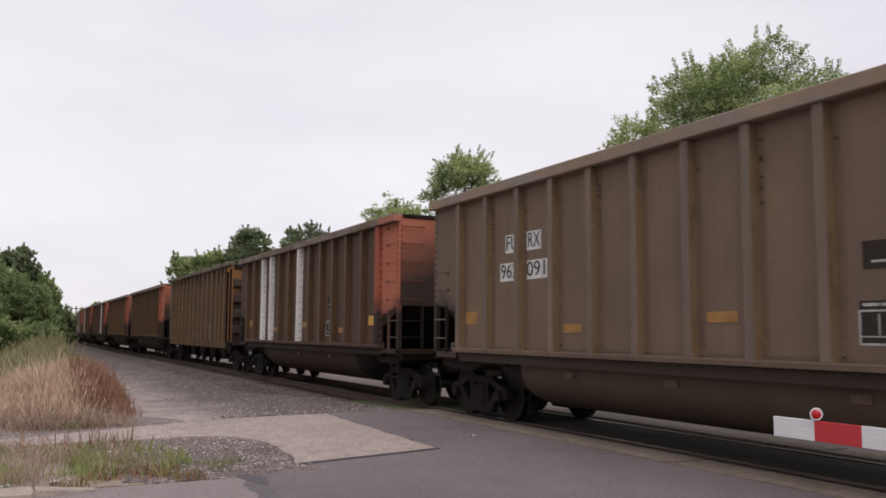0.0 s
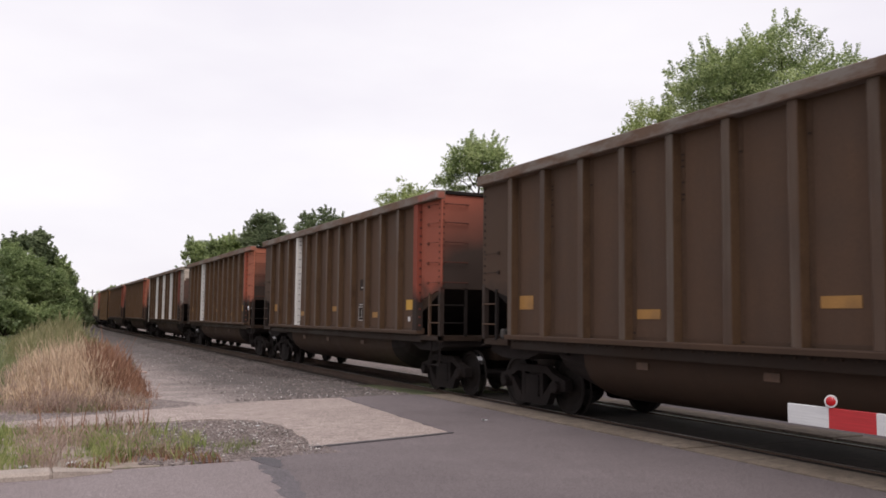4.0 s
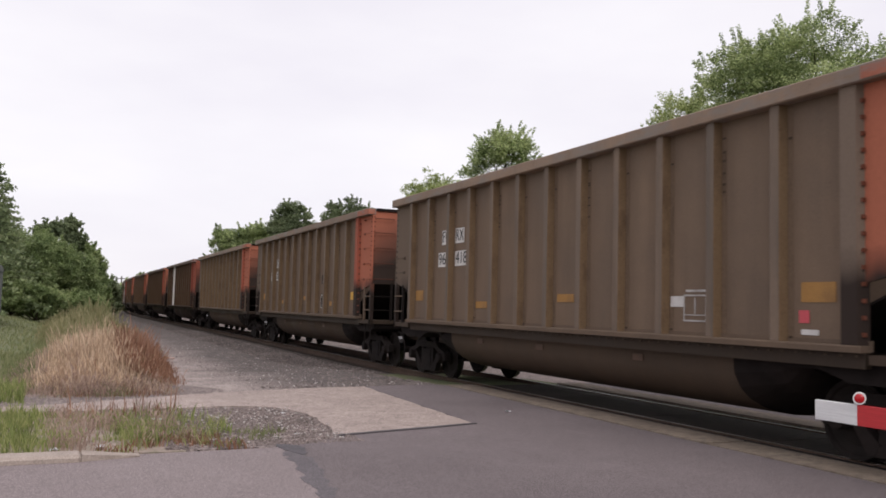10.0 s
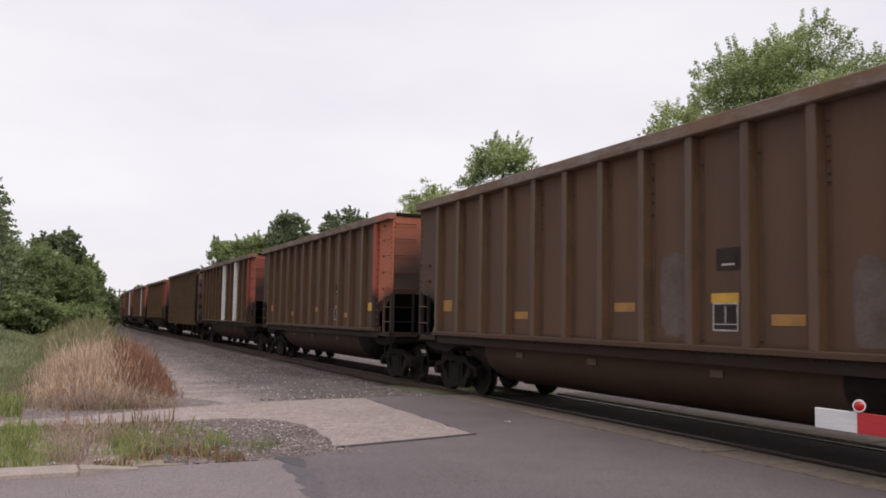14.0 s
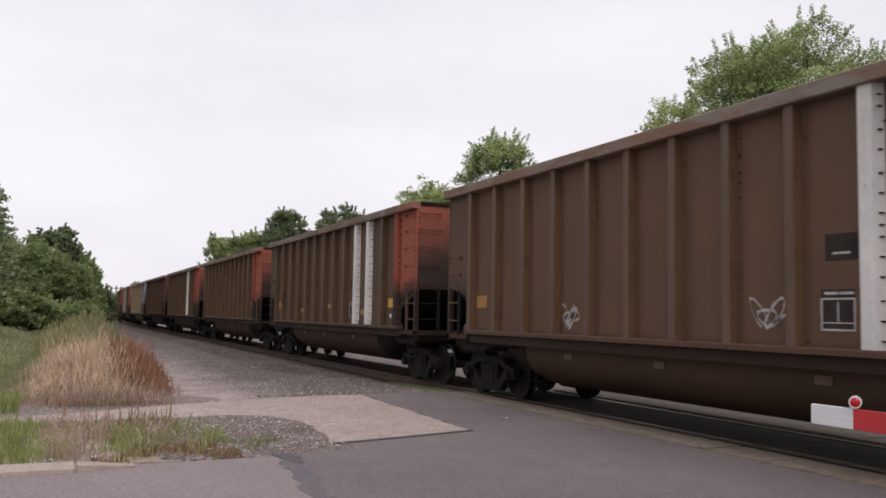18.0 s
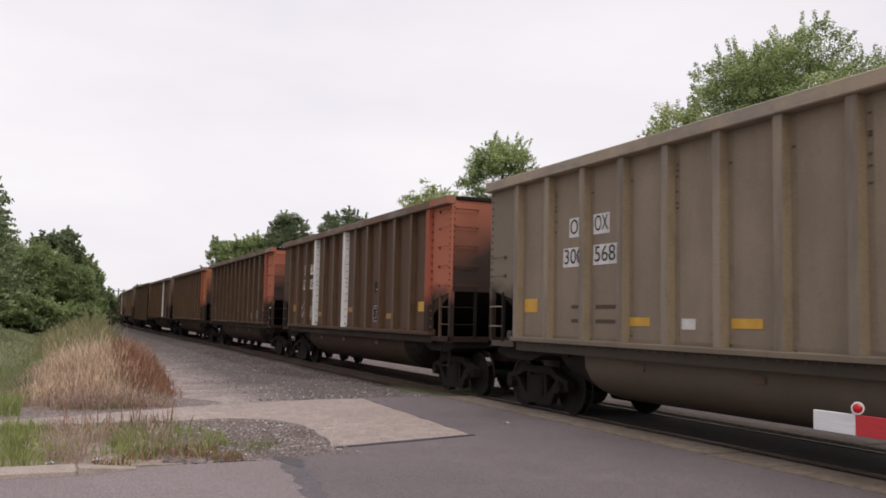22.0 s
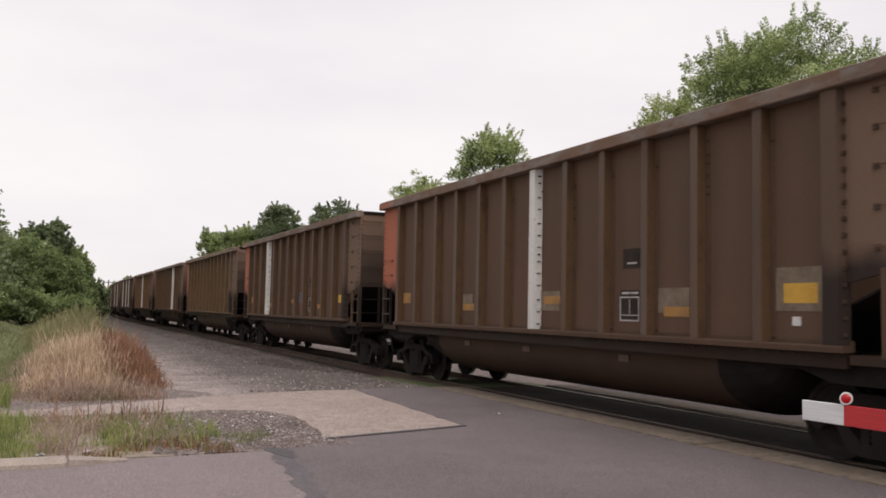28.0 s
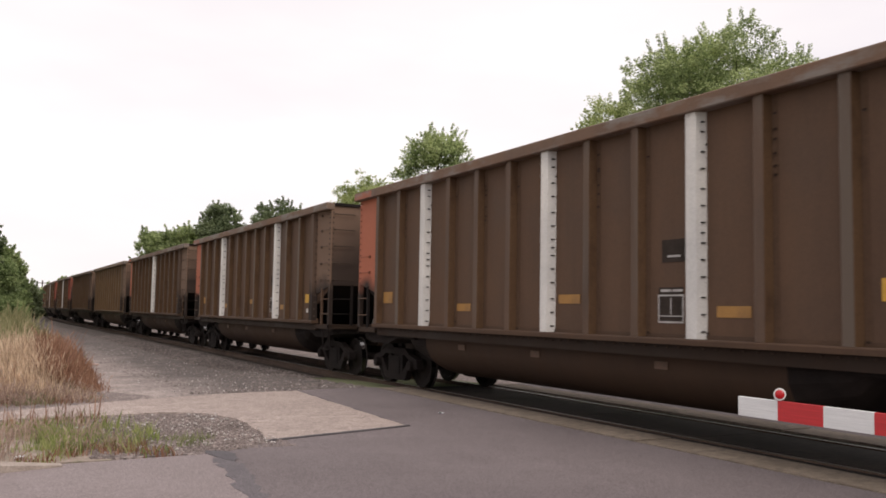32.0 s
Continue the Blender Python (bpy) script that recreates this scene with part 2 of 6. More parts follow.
def ground_mat(name, c, c2, c3, big, fine, rough=0.92, bump=0.5, dist=0.02, speck=None):
    """Three tones at two scales with a fine grain and optional bright specks."""
    m, n, l, b = mat_new(name)
    xyz = world_co(n)
    f1 = noise_node(n, l, xyz, big, 6, 0.6)
    f2 = noise_node(n, l, xyz, big * 7, 5, 0.6)
    f3 = noise_node(n, l, xyz, fine, 3, 0.7)
    col = ramp_node(n, l, f1, [(0.3, c), (0.7, c2)])
    col = mix_node(n, l, ramp_node(n, l, f2, [(0.42, grey(0.0)), (0.68, grey(0.8))]), col, c3)
    col = mix_node(n, l, 0.75, col, ramp_node(n, l, f3, [(0.25, grey(0.55)), (0.78, grey(1.4))]), "MULTIPLY")
    if speck:
        v = n.new("ShaderNodeTexVoronoi")
        v.inputs["Scale"].default_value = speck
        l.new(xyz, v.inputs["Vector"])
        col = mix_node(n, l, 0.8, col, ramp_node(n, l, v.outputs["Color"], [(0.1, grey(0.5)), (0.55, grey(1.0)), (0.95, grey(1.8))]), "MULTIPLY")
        bump_node(n, l, v.outputs["Distance"], b, bump, dist)
    else:
        bump_node(n, l, f3, b, bump, dist)
    l.new(col, b.inputs["Base Color"])
    b.inputs["Roughness"].default_value = rough
    b.inputs["Specular IOR Level"].default_value = 0.25
    return m


OLD_ASPHALT = ground_mat("bleached_old_asphalt", (0.218, 0.181, 0.18), (0.272, 0.227, 0.226), (0.235, 0.194, 0.192), 0.35, 90, 0.85, 0.3, 0.006, speck=130)
ASPHALT = ground_mat("worn_asphalt", (0.132, 0.11, 0.112), (0.2, 0.168, 0.171), (0.16, 0.133, 0.135), 0.35, 90, 0.85, 0.3, 0.006, speck=130)
TAR = ground_mat("fresh_tar_patch", (0.072, 0.065, 0.072), (0.115, 0.103, 0.11), (0.09, 0.08, 0.087), 1.2, 90, 0.7, 0.3, 0.006, speck=120)
CONCRETE = ground_mat("weathered_concrete", (0.34, 0.278, 0.25), (0.42, 0.345, 0.312), (0.28, 0.226, 0.205), 0.6, 45, 0.9, 0.4, 0.008, speck=70)
KERB = ground_mat("smooth_worn_concrete", (0.36, 0.3, 0.26), (0.43, 0.365, 0.32), (0.31, 0.26, 0.225), 0.9, 60, 0.9, 0.2, 0.004)
STAIN = ground_mat("faint_tar_stain", (0.1, 0.09, 0.099), (0.165, 0.145, 0.152), (0.128, 0.113, 0.12), 1.0, 90, 0.85, 0.2, 0.004, speck=120)
PANEL = ground_mat("tan_crossing_panel", (0.2, 0.158, 0.123), (0.28, 0.226, 0.178), (0.135, 0.108, 0.087), 1.1, 60, 0.85, 0.3, 0.006)
GRAVEL = ground_mat("grey_gravel", (0.215, 0.176, 0.165), (0.3, 0.248, 0.232), (0.17, 0.139, 0.13), 0.5, 30, 0.95, 0.9, 0.03, speck=26)
LIGHT_GRAVEL = ground_mat("pale_gravel_road", (0.28, 0.238, 0.222), (0.4, 0.345, 0.322), (0.21, 0.178, 0.166), 0.35, 30, 0.95, 0.7, 0.02, speck=30)
DUSTY_GRAVEL = ground_mat("dusty_grey_gravel", (0.15, 0.126, 0.12), (0.24, 0.203, 0.19), (0.12, 0.1, 0.094), 0.3, 25, 0.95, 0.8, 0.03, speck=20)
PALE_STONE = ground_mat("pale_stone", (0.42, 0.38, 0.36), (0.58, 0.54, 0.52), (0.34, 0.3, 0.28), 0.8, 40)
BALLAST = ground_mat("dark_ballast", (0.1, 0.083, 0.077), (0.15, 0.126, 0.117), (0.078, 0.065, 0.06), 0.6, 18, 0.95, 1.0, 0.05, speck=15)
MEADOW = ground_mat("rough_grass_ground", (0.12, 0.145, 0.07), (0.175, 0.19, 0.1), (0.2, 0.19, 0.115), 0.12, 14, 0.95, 0.8, 0.05)
SOIL = ground_mat("dry_soil", (0.31, 0.245, 0.21), (0.4, 0.325, 0.285), (0.24, 0.215, 0.15), 0.9, 25, 0.95, 0.8, 0.03)
RAIL_SIDE = plain_mat("rusty_rail", (0.06, 0.036, 0.025), (0.1, 0.062, 0.042), 2.0, 0.8, 0.2, 0.2, 0.005)
TIE_WOOD = plain_mat("creosoted_tie", (0.05, 0.04, 0.033), (0.09, 0.075, 0.064), 1.5, 0.9, 0.0, 0.5, 0.02, stretch=(0.4, 6, 6))
CAR_METAL = plain_mat("dull_dark_fittings", (0.07, 0.062, 0.056), (0.11, 0.098, 0.09), 4.0, 0.6)
# The tan of PANEL taken almost to black: the train's shade, in the colour.
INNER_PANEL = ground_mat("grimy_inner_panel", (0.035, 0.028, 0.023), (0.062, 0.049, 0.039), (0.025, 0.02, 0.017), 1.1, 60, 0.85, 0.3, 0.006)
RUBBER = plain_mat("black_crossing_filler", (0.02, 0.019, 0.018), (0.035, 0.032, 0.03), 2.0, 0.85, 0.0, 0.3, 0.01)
BARK = plain_mat("tree_bark", (0.05, 0.04, 0.032), (0.11, 0.092, 0.075), 3.0, 0.95, 0.0, 0.8, 0.03, stretch=(3, 3, 0.5))


def two_gravels(name, inner, outer, x0, x1):
    """Pale dust-packed gravel on the driven side that turns to dark stone towards the track, with a ragged change."""
    m, n, l, b = mat_new(name)
    xyz = world_co(n)
    sep = n.new("ShaderNodeSeparateXYZ")
    l.new(xyz, sep.inputs["Vector"])
    rag = n.new("ShaderNodeMath")
    rag.operation = "MULTIPLY_ADD"
    l.new(noise_node(n, l, xyz, 0.5, 6, 0.65), rag.inputs[0])
    rag.inputs[1].default_value = 3.2
    l.new(sep.outputs["X"], rag.inputs[2])
    rng = n.new("ShaderNodeMapRange")
    rng.inputs["From Min"].default_value, rng.inputs["From Max"].default_value = x0 + 1.6, x1 + 1.6
    l.new(rag.outputs["Value"], rng.inputs["Value"])
    col = mix_node(n, l, rng.outputs["Result"], inner, outer)
    v = n.new("ShaderNodeTexVoronoi")
    v.inputs["Scale"].default_value = 20
    l.new(xyz, v.inputs["Vector"])
    col = mix_node(n, l, 0.65, col, ramp_node(n, l, v.outputs["Color"], [(0.1, grey(0.5)), (0.55, grey(1.0)), (0.95, grey(1.6))]), "MULTIPLY")
    col = mix_node(n, l, 0.9, col, ramp_node(n, l, noise_node(n, l, xyz, 0.9, 6, 0.7), [(0.3, grey(0.68)), (0.7, grey(1.3))]), "MULTIPLY")
    l.new(col, b.inputs["Base Color"])
    b.inputs["Roughness"].default_value = 0.95
    bump_node(n, l, v.outputs["Distance"], b, 0.8, 0.03)
    return m


TRACKSIDE_GRAVEL = two_gravels("dusty_trackside_gravel", (0.35, 0.29, 0.268), (0.112, 0.093, 0.087), -6.6, -4.0)


def leaf_mat(name, dark, mid, light, through=0.35, scale=0.5):
    """Leaves: tone by clump and by leaf, and some light let through."""
    m, n, l, b = mat_new(name)
    geo = n.new("ShaderNodeNewGeometry")
    big = noise_node(n, l, geo.outputs["Position"], scale, 3, 0.6)
    mixv = n.new("ShaderNodeMath")
    mixv.operation = "MULTIPLY_ADD"
    l.new(geo.outputs["Random Per Island"], mixv.inputs[0])
    mixv.inputs[1].default_value = 0.45
    l.new(big, mixv.inputs[2])
    col = ramp_node(n, l, mixv.outputs["Value"], [(0.42, dark), (0.68, mid), (0.95, light)])
    l.new(col, b.inputs["Base Color"])
    b.inputs["Roughness"].default_value = 0.6
    b.inputs["Specular IOR Level"].default_value = 0.3
    tr = n.new("ShaderNodeBsdfTranslucent")
    l.new(col, tr.inputs["Color"])
    ms = n.new("ShaderNodeMixShader")
    ms.inputs["Fac"].default_value = through
    l.new(b.outputs["BSDF"], ms.inputs[1])
    l.new(tr.outputs["BSDF"], ms.inputs[2])
    l.new(ms.outputs["Shader"], next(x for x in n if x.bl_idname == "ShaderNodeOutputMaterial").inputs["Surface"])
    return m


LEAF = leaf_mat("summer_leaves", (0.1, 0.138, 0.06), (0.265, 0.335, 0.138), (0.55, 0.61, 0.31), 0.5, 0.7)
LEAF_YELLOW = leaf_mat("yellow_green_leaves", (0.17, 0.22, 0.075), (0.33, 0.39, 0.15), (0.52, 0.56, 0.27), 0.5, 0.9)
LEAF_DARK = leaf_mat("dark_green_leaves", (0.085, 0.115, 0.06), (0.17, 0.215, 0.11), (0.29, 0.335, 0.19), 0.5)
LEAF_OLIVE = leaf_mat("olive_bush_leaves", (0.12, 0.17, 0.072), (0.25, 0.325, 0.135), (0.41, 0.47, 0.23), 0.5)
NEEDLE = leaf_mat("spruce_needles", (0.11, 0.15, 0.075), (0.22, 0.275, 0.14), (0.34, 0.39, 0.21), 0.45)
GRASS = leaf_mat("green_grass", (0.12, 0.155, 0.048), (0.235, 0.285, 0.09), (0.42, 0.42, 0.19), 0.45, 2.2)
MEADOW_GRASS = leaf_mat("dull_meadow_grass", (0.11, 0.14, 0.055), (0.2, 0.225, 0.1), (0.3, 0.3, 0.16), 0.4, 1.0)
STRAW = leaf_mat("straw_dry_grass", (0.29, 0.195, 0.13), (0.54, 0.395, 0.275), (0.8, 0.62, 0.45), 0.4, 0.9)
RUSSET = leaf_mat("russet_dry_weeds", (0.13, 0.062, 0.042), (0.235, 0.115, 0.073), (0.38, 0.215, 0.14), 0.3, 1.2)
PINKISH = leaf_mat("faded_seed_heads", (0.26, 0.18, 0.15), (0.38, 0.275, 0.225), (0.5, 0.38, 0.31), 0.4, 1.2)

# ---- mesh helpers ----
def part(name, bm, material, parent=None, label="", colour=None):
    """Links a bmesh as one mesh object under a thing or a part."""
    me = bpy.data.meshes.new(name)
    bm.to_mesh(me)
    bm.free()
    me.materials.append(material)
    ob = new(name, me)
    if parent:
        ob.parent = parent
    if colour:
        ob.color = (*colour, 1)
    if label:
        tagged(ob, label)
    return ob


def box(bm, x0, x1, y0, y1, z0, z1):
    v = [bm.verts.new(c) for c in ((x0, y0, z0), (x1, y0, z0), (x1, y1, z0), (x0, y1, z0), (x0, y0, z1), (x1, y0, z1), (x1, y1, z1), (x0, y1, z1))]
    for f in ((3, 2, 1, 0), (4, 5, 6, 7), (0, 1, 5, 4), (1, 2, 6, 5), (2, 3, 7, 6), (3, 0, 4, 7)):
        bm.faces.new([v[i] for i in f])
    return v


def boxes(*dims, bevel=0.0):
    bm = bmesh.new()
    for d in dims:
        box(bm, *d)
    if bevel:
        bmesh.ops.bevel(bm, geom=list(bm.edges), offset=bevel, segments=1, affect="EDGES")
    return bm


def prism(points, axis, a, b):
    """A closed outline of 2D points, drawn out from a to b along an axis."""
    bm = bmesh.new()
    def at(p, q):
        return {"x": (q, p[0], p[1]), "y": (p[0], q, p[1]), "z": (p[0], p[1], q)}[axis]
    lo, hi = [bm.verts.new(at(p, a)) for p in points], [bm.verts.new(at(p, b)) for p in points]
    n = len(points)
    bm.faces.new(lo)
    bm.faces.new(hi[::-1])
    for i in range(n):
        bm.faces.new((lo[i], hi[i], hi[(i + 1) % n], lo[(i + 1) % n]))
    bmesh.ops.recalc_face_normals(bm, faces=bm.faces)
    return bm


def rod(bm, a, b, r, n=6):
    a, b = Vector(a), Vector(b)
    q = (b - a).to_track_quat("Z", "Y")
    lo, hi = [], []
    for i in range(n):
        c = q @ Vector((r * math.cos(i * math.tau / n), r * math.sin(i * math.tau / n), 0))
        lo.append(bm.verts.new(a + c))
        hi.append(bm.verts.new(b + c))
    for i in range(n):
        bm.faces.new((lo[i], lo[(i + 1) % n], hi[(i + 1) % n], hi[i]))
    bm.faces.new(lo[::-1])
    bm.faces.new(hi)


def rods(*segments, r=0.012, n=6):
    bm = bmesh.new()
    for a, b in segments:
        rod(bm, a, b, r, n)
    return bm


def lathe(profile, n=28):
    """A turned body round the x axis; the profile holds (x, radius)."""
    bm = bmesh.new()
    rings = []
    for x, r in profile:
        rings.append([bm.verts.new((x, r * math.cos(i * math.tau / n), r * math.sin(i * math.tau / n))) for i in range(n)])
    for a, b in zip(rings, rings[1:]):
        for i in range(n):
            bm.faces.new((a[i], a[(i + 1) % n], b[(i + 1) % n], b[i]))
    bm.faces.new(rings[0][::-1])
    bm.faces.new(rings[-1])
    bmesh.ops.recalc_face_normals(bm, faces=bm.faces)
    return bm


def thing(name, label, category, m=None, group="", kind=""):
    ob = new(name)
    if m is not None:
        ob.matrix_world = m
    return tagged(ob, label, category, group, kind)


def sheet(name, verts, faces, material, label="", category="", kind="structure", parent=None, smooth=False):
    me = bpy.data.meshes.new(name)
    me.from_pydata(verts, [], faces)
    me.materials.append(material)
    if smooth:
        me.polygons.foreach_set("use_smooth", [True] * len(me.polygons))
    me.update()
    ob = new(name, me)
    if parent:
        ob.parent = parent
    return tagged(ob, label, category, "", kind)


def step(v):
    v = min(1.0, max(0.0, v))
    return v * v * (3 - 2 * v)


# ---- the railway's line: straight past the crossing, then a long bend to the right ----
BEND_START, RADIUS = 92.0, 850.0


def on_line(s, off=0.0, z=0.0):
    """The place and heading (degrees to the left) at s metres along the line, off metres to its right."""
    if s <= BEND_START:
        return Vector((off, s, z)), 0.0
    a = (s - BEND_START) / RADIUS
    return Vector((RADIUS - (RADIUS - off) * math.cos(a), BEND_START + (RADIUS - off) * math.sin(a), z)), -math.degrees(a)


LINE_STOPS = [-760.0, -400.0, -200.0, -60.0, -20.0] + [float(v) for v in range(0, 92, 8)] + [92.0 + 12.0 * i for i in range(80)]


def along_line(profile, s0, s1, closed=False):
    """Verts and faces of a profile of (off, z) drawn along the line from s0 to s1."""
    stops = [s0] + [s for s in LINE_STOPS if s0 < s < s1] + [s1]
    verts, faces, n = [], [], len(profile)
    for s in stops:
        verts += [tuple(on_line(s, x, z)[0]) for x, z in profile]
    for i in range(len(stops) - 1):
        for j in range(n if closed else n - 1):
            a, b = i * n + j, i * n + (j + 1) % n
            faces.append((a, b, b + n, a + n))
    if closed:
        faces += [tuple(range(n))[::-1], tuple(range((len(stops) - 1) * n, len(stops) * n))]
    return verts, faces


# ---- ground ----
def ground_z(x, y):
    """Level round the crossing, lower beside the track further on, and rising gently under the lawn."""
    z = -0.05 - 0.27 * step((y - 16.0) / 12.0)
    side = step((-8.0 - x) / 5.0)
    z += side * (0.25 * step((y - 17.0) / 10.0) + 0.62 * step((y - 24.0) / 40.0))
    z -= 0.06 * step((x - 3.0) / 4.0)
    z += 1.2 * step(1.6 - math.hypot(x - 24.5, y - 26.0) / 10.5)
    if 1.7 < x < 12.5 and 16.3 < y < 150:
        z = min(z, -0.4)
    if -4.0 < x < 4.0 and y < 150:
        z = min(z, -0.05)
    return z


def ground_sheet():
    xs = [-3000, -900, -300, -120, -60] + list(range(-40, -16, 4)) + [-16 + 0.5 * i for i in range(0, 45)] + [8, 10, 12, 14, 16, 18, 20, 24, 28, 32, 36, 40, 46, 60, 80, 200, 700, 3000]
    ys = [-3000, -900, -300, -80, -30, -10, 0, 4, 8] + [9 + 0.5 * i for i in range(0, 44)] + list(range(32, 110, 4)) + [120, 140, 170, 220, 320, 600, 1200, 3000]
    verts = []
    for y in ys:
        for x in xs:
            z = ground_z(x, y) - 0.02
            if y > 30 or abs(x) > 14:
                z += 0.05 * noise.noise(Vector((x * 0.2, y * 0.2, 3)))
            if -14 < x < 14 and y < 17:
                z -= 0.05
            verts.append((x, y, z))
    n = len(xs)
    faces = [(j * n + i, j * n + i + 1, (j + 1) * n + i + 1, (j + 1) * n + i) for j in range(len(ys) - 1) for i in range(n - 1)]
    return sheet("ground", verts, faces, MEADOW, "rough grassy ground with dry patches round a railway crossing", "ground", smooth=True)


ground_sheet()


def slab(name, outline, top, thick, material, label, category, kind="structure", parent=None):
    ob = part(name, prism(outline, "z", top - thick, top), material, parent)
    return tagged(ob, label, category, "", kind)


def ragged(points, amount, per, seed):
    """An outline with more points, pushed about a little."""
    rnd = random.Random(seed)
    out = []
    for (x0, y0), (x1, y1) in zip(points, points[1:] + points[:1]):
        k = max(1, int(math.hypot(x1 - x0, y1 - y0) / per))
        for i in range(k):
            f = i / k
            w = amount if i else amount * 0.3
            out.append((x0 + (x1 - x0) * f + rnd.uniform(-w, w), y0 + (y1 - y0) * f + rnd.uniform(-w, w)))
    return out


# The road that crosses the line, with its widened apron beside the track.
slab("road", [(-7.95, -1.6), (-1.70, -1.6), (-1.70, 16.35), (-2.2, 16.42), (-3.0, 16.35), (-3.44, 16.15), (-3.7, 10.74), (-4.6, 10.48), (-5.85, 10.12), (-6.3, 9.72), (-6.62, 9.56), (-6.7, 8.6), (-6.85, 7.4), (-7.3, 4.0)],
     0.0, 0.06, ASPHALT, "worn grey asphalt road leading over the railway crossing", "road")
slab("road", ragged([(-60, -1.6), (-7.95, -1.6), (-7.3, 4.0), (-6.85, 7.4), (-6.7, 8.6), (-6.62, 9.56), (-6.8, 9.52), (-8.2, 9.46), (-60, 9.4)], 0.0, 200, 1),
     0.0, 0.06, OLD_ASPHALT, "bleached pinkish old asphalt road before the crossing", "road")
slab("road", [(1.62, -1.6), (60, -1.6), (60, 11.5), (9, 11.5), (7, 16.3), (1.62, 16.3)], 0.0, 0.06, ASPHALT, "worn grey asphalt road beyond the railway crossing", "road")
slab("tar_patch", ragged([(-6.74, 9.6), (-6.7, 9.74), (-6.58, 9.66), (-6.46, 9.4), (-6.5, 9.2), (-6.6, 8.95), (-6.66, 9.1), (-6.72, 9.3)], 0.035, 0.09, 4),
     0.006, 0.02, TAR, "dark tar patch at the edge of the asphalt road", "road patch", "structure")
slab("tar_stain", ragged([(-6.75, 9.2), (-6.53, 9.25), (-6.58, 8.6), (-6.62, 8.2), (-6.72, 7.6), (-6.83, 7.0), (-7.0, 6.3), (-7.08, 6.1), (-7.08, 6.4), (-7.0, 6.9), (-6.93, 7.4), (-6.86, 8.1), (-6.8, 8.7)], 0.045, 0.1, 9),
     0.003, 0.02, STAIN, "dark stain running down the asphalt road", "road patch", "structure")
slab("pavement", ragged([(-3.73, 10.78), (-3.47, 16.1), (-4.6, 15.98), (-5.83, 15.6), (-7.06, 15.1), (-8.41, 14.38), (-9.4, 13.96), (-14, 13.6), (-40, 13.6), (-40, 12.9), (-14, 12.95), (-9.52, 13.3), (-8.82, 13.22), (-7.69, 13.27), (-6.5, 13.4), (-5.95, 13.05), (-5.66, 12.3), (-5.73, 11.0), (-5.88, 10.16)], 0.035, 0.22, 17),
     0.012, 0.08, CONCRETE, "weathered pale concrete footway widening towards the crossing", "pavement")
slab("road_joint", [(-3.68, 10.735), (-3.70, 10.785), (-5.9, 10.18), (-5.89, 10.13), (-4.6, 10.455)], 0.016, 0.02, TAR, "dark open joint between concrete and asphalt", "joint")
slab("road_joint", [(-3.7, 10.76), (-3.725, 10.76), (-3.48, 16.1), (-3.455, 16.1)], 0.015, 0.02, STAIN, "dark open joint between concrete and asphalt", "joint")
slab("gravel_patch", ragged([(-5.9, 10.0), (-5.66, 11.0), (-5.6, 12.3), (-5.95, 13.1), (-6.6, 13.35), (-8.0, 13.2), (-8.1, 12.0), (-7.7, 10.6), (-7.9, 9.7), (-6.8, 9.55)], 0.05, 0.3, 3),
     -0.004, 0.05, GRAVEL, "patch of loose grey gravel between footway and road", "gravel")
slab("verge_soil", ragged([(-40, 13.66), (-14, 13.66), (-9.4, 14.02), (-8.4, 14.44), (-7.06, 15.16), (-6.3, 15.48), (-6.2, 16.2), (-6.8, 17.2), (-7.6, 17.4), (-10, 17.0), (-40, 16.6)], 0.05, 0.4, 19), -0.015, 0.05, GRAVEL, "gritty soil between the footway and the tall grass", "soil")
slab("verge_soil", ragged([(-7.7, 9.6), (-7.6, 11.2), (-8.0, 13.15), (-40, 12.9), (-40, 9.5)], 0.06, 0.4, 7), -0.012, 0.05, SOIL, "dry soil of the roadside verge", "soil")


def kerb():
    """A low, worn concrete kerb of several stones, which runs out to nothing at its end."""
    k = thing("kerb", "worn pale concrete kerb along the grass verge", "kerb", pose(0, 0, 0), kind="structure")
    edges = [-40, -31, -22, -13.5, -8.75]
    for a, b in zip(edges, edges[1:]):
        part("kerb_stone", boxes((a + 0.001, b - 0.001, 9.14, 9.45, -0.1, 0.07), bevel=0.03), KERB, k)
    bm = bmesh.new()
    v = [bm.verts.new(c) for c in ((-8.749, 9.15, -0.1), (-8.749, 9.44, -0.1), (-8.749, 9.43, 0.068), (-8.749, 9.165, 0.066), (-8.2, 9.3, -0.1), (-8.2, 9.44, -0.1), (-8.2, 9.44, 0.012), (-8.2, 9.3, 0.012))]
    for f in ((0, 1, 2, 3), (7, 6, 5, 4), (0, 4, 5, 1), (1, 5, 6, 2), (2, 6, 7, 3), (3, 7, 4, 0)):
        bm.faces.new([v[i] for i in f])
    part("kerb_stone", bm, KERB, k)


kerb()


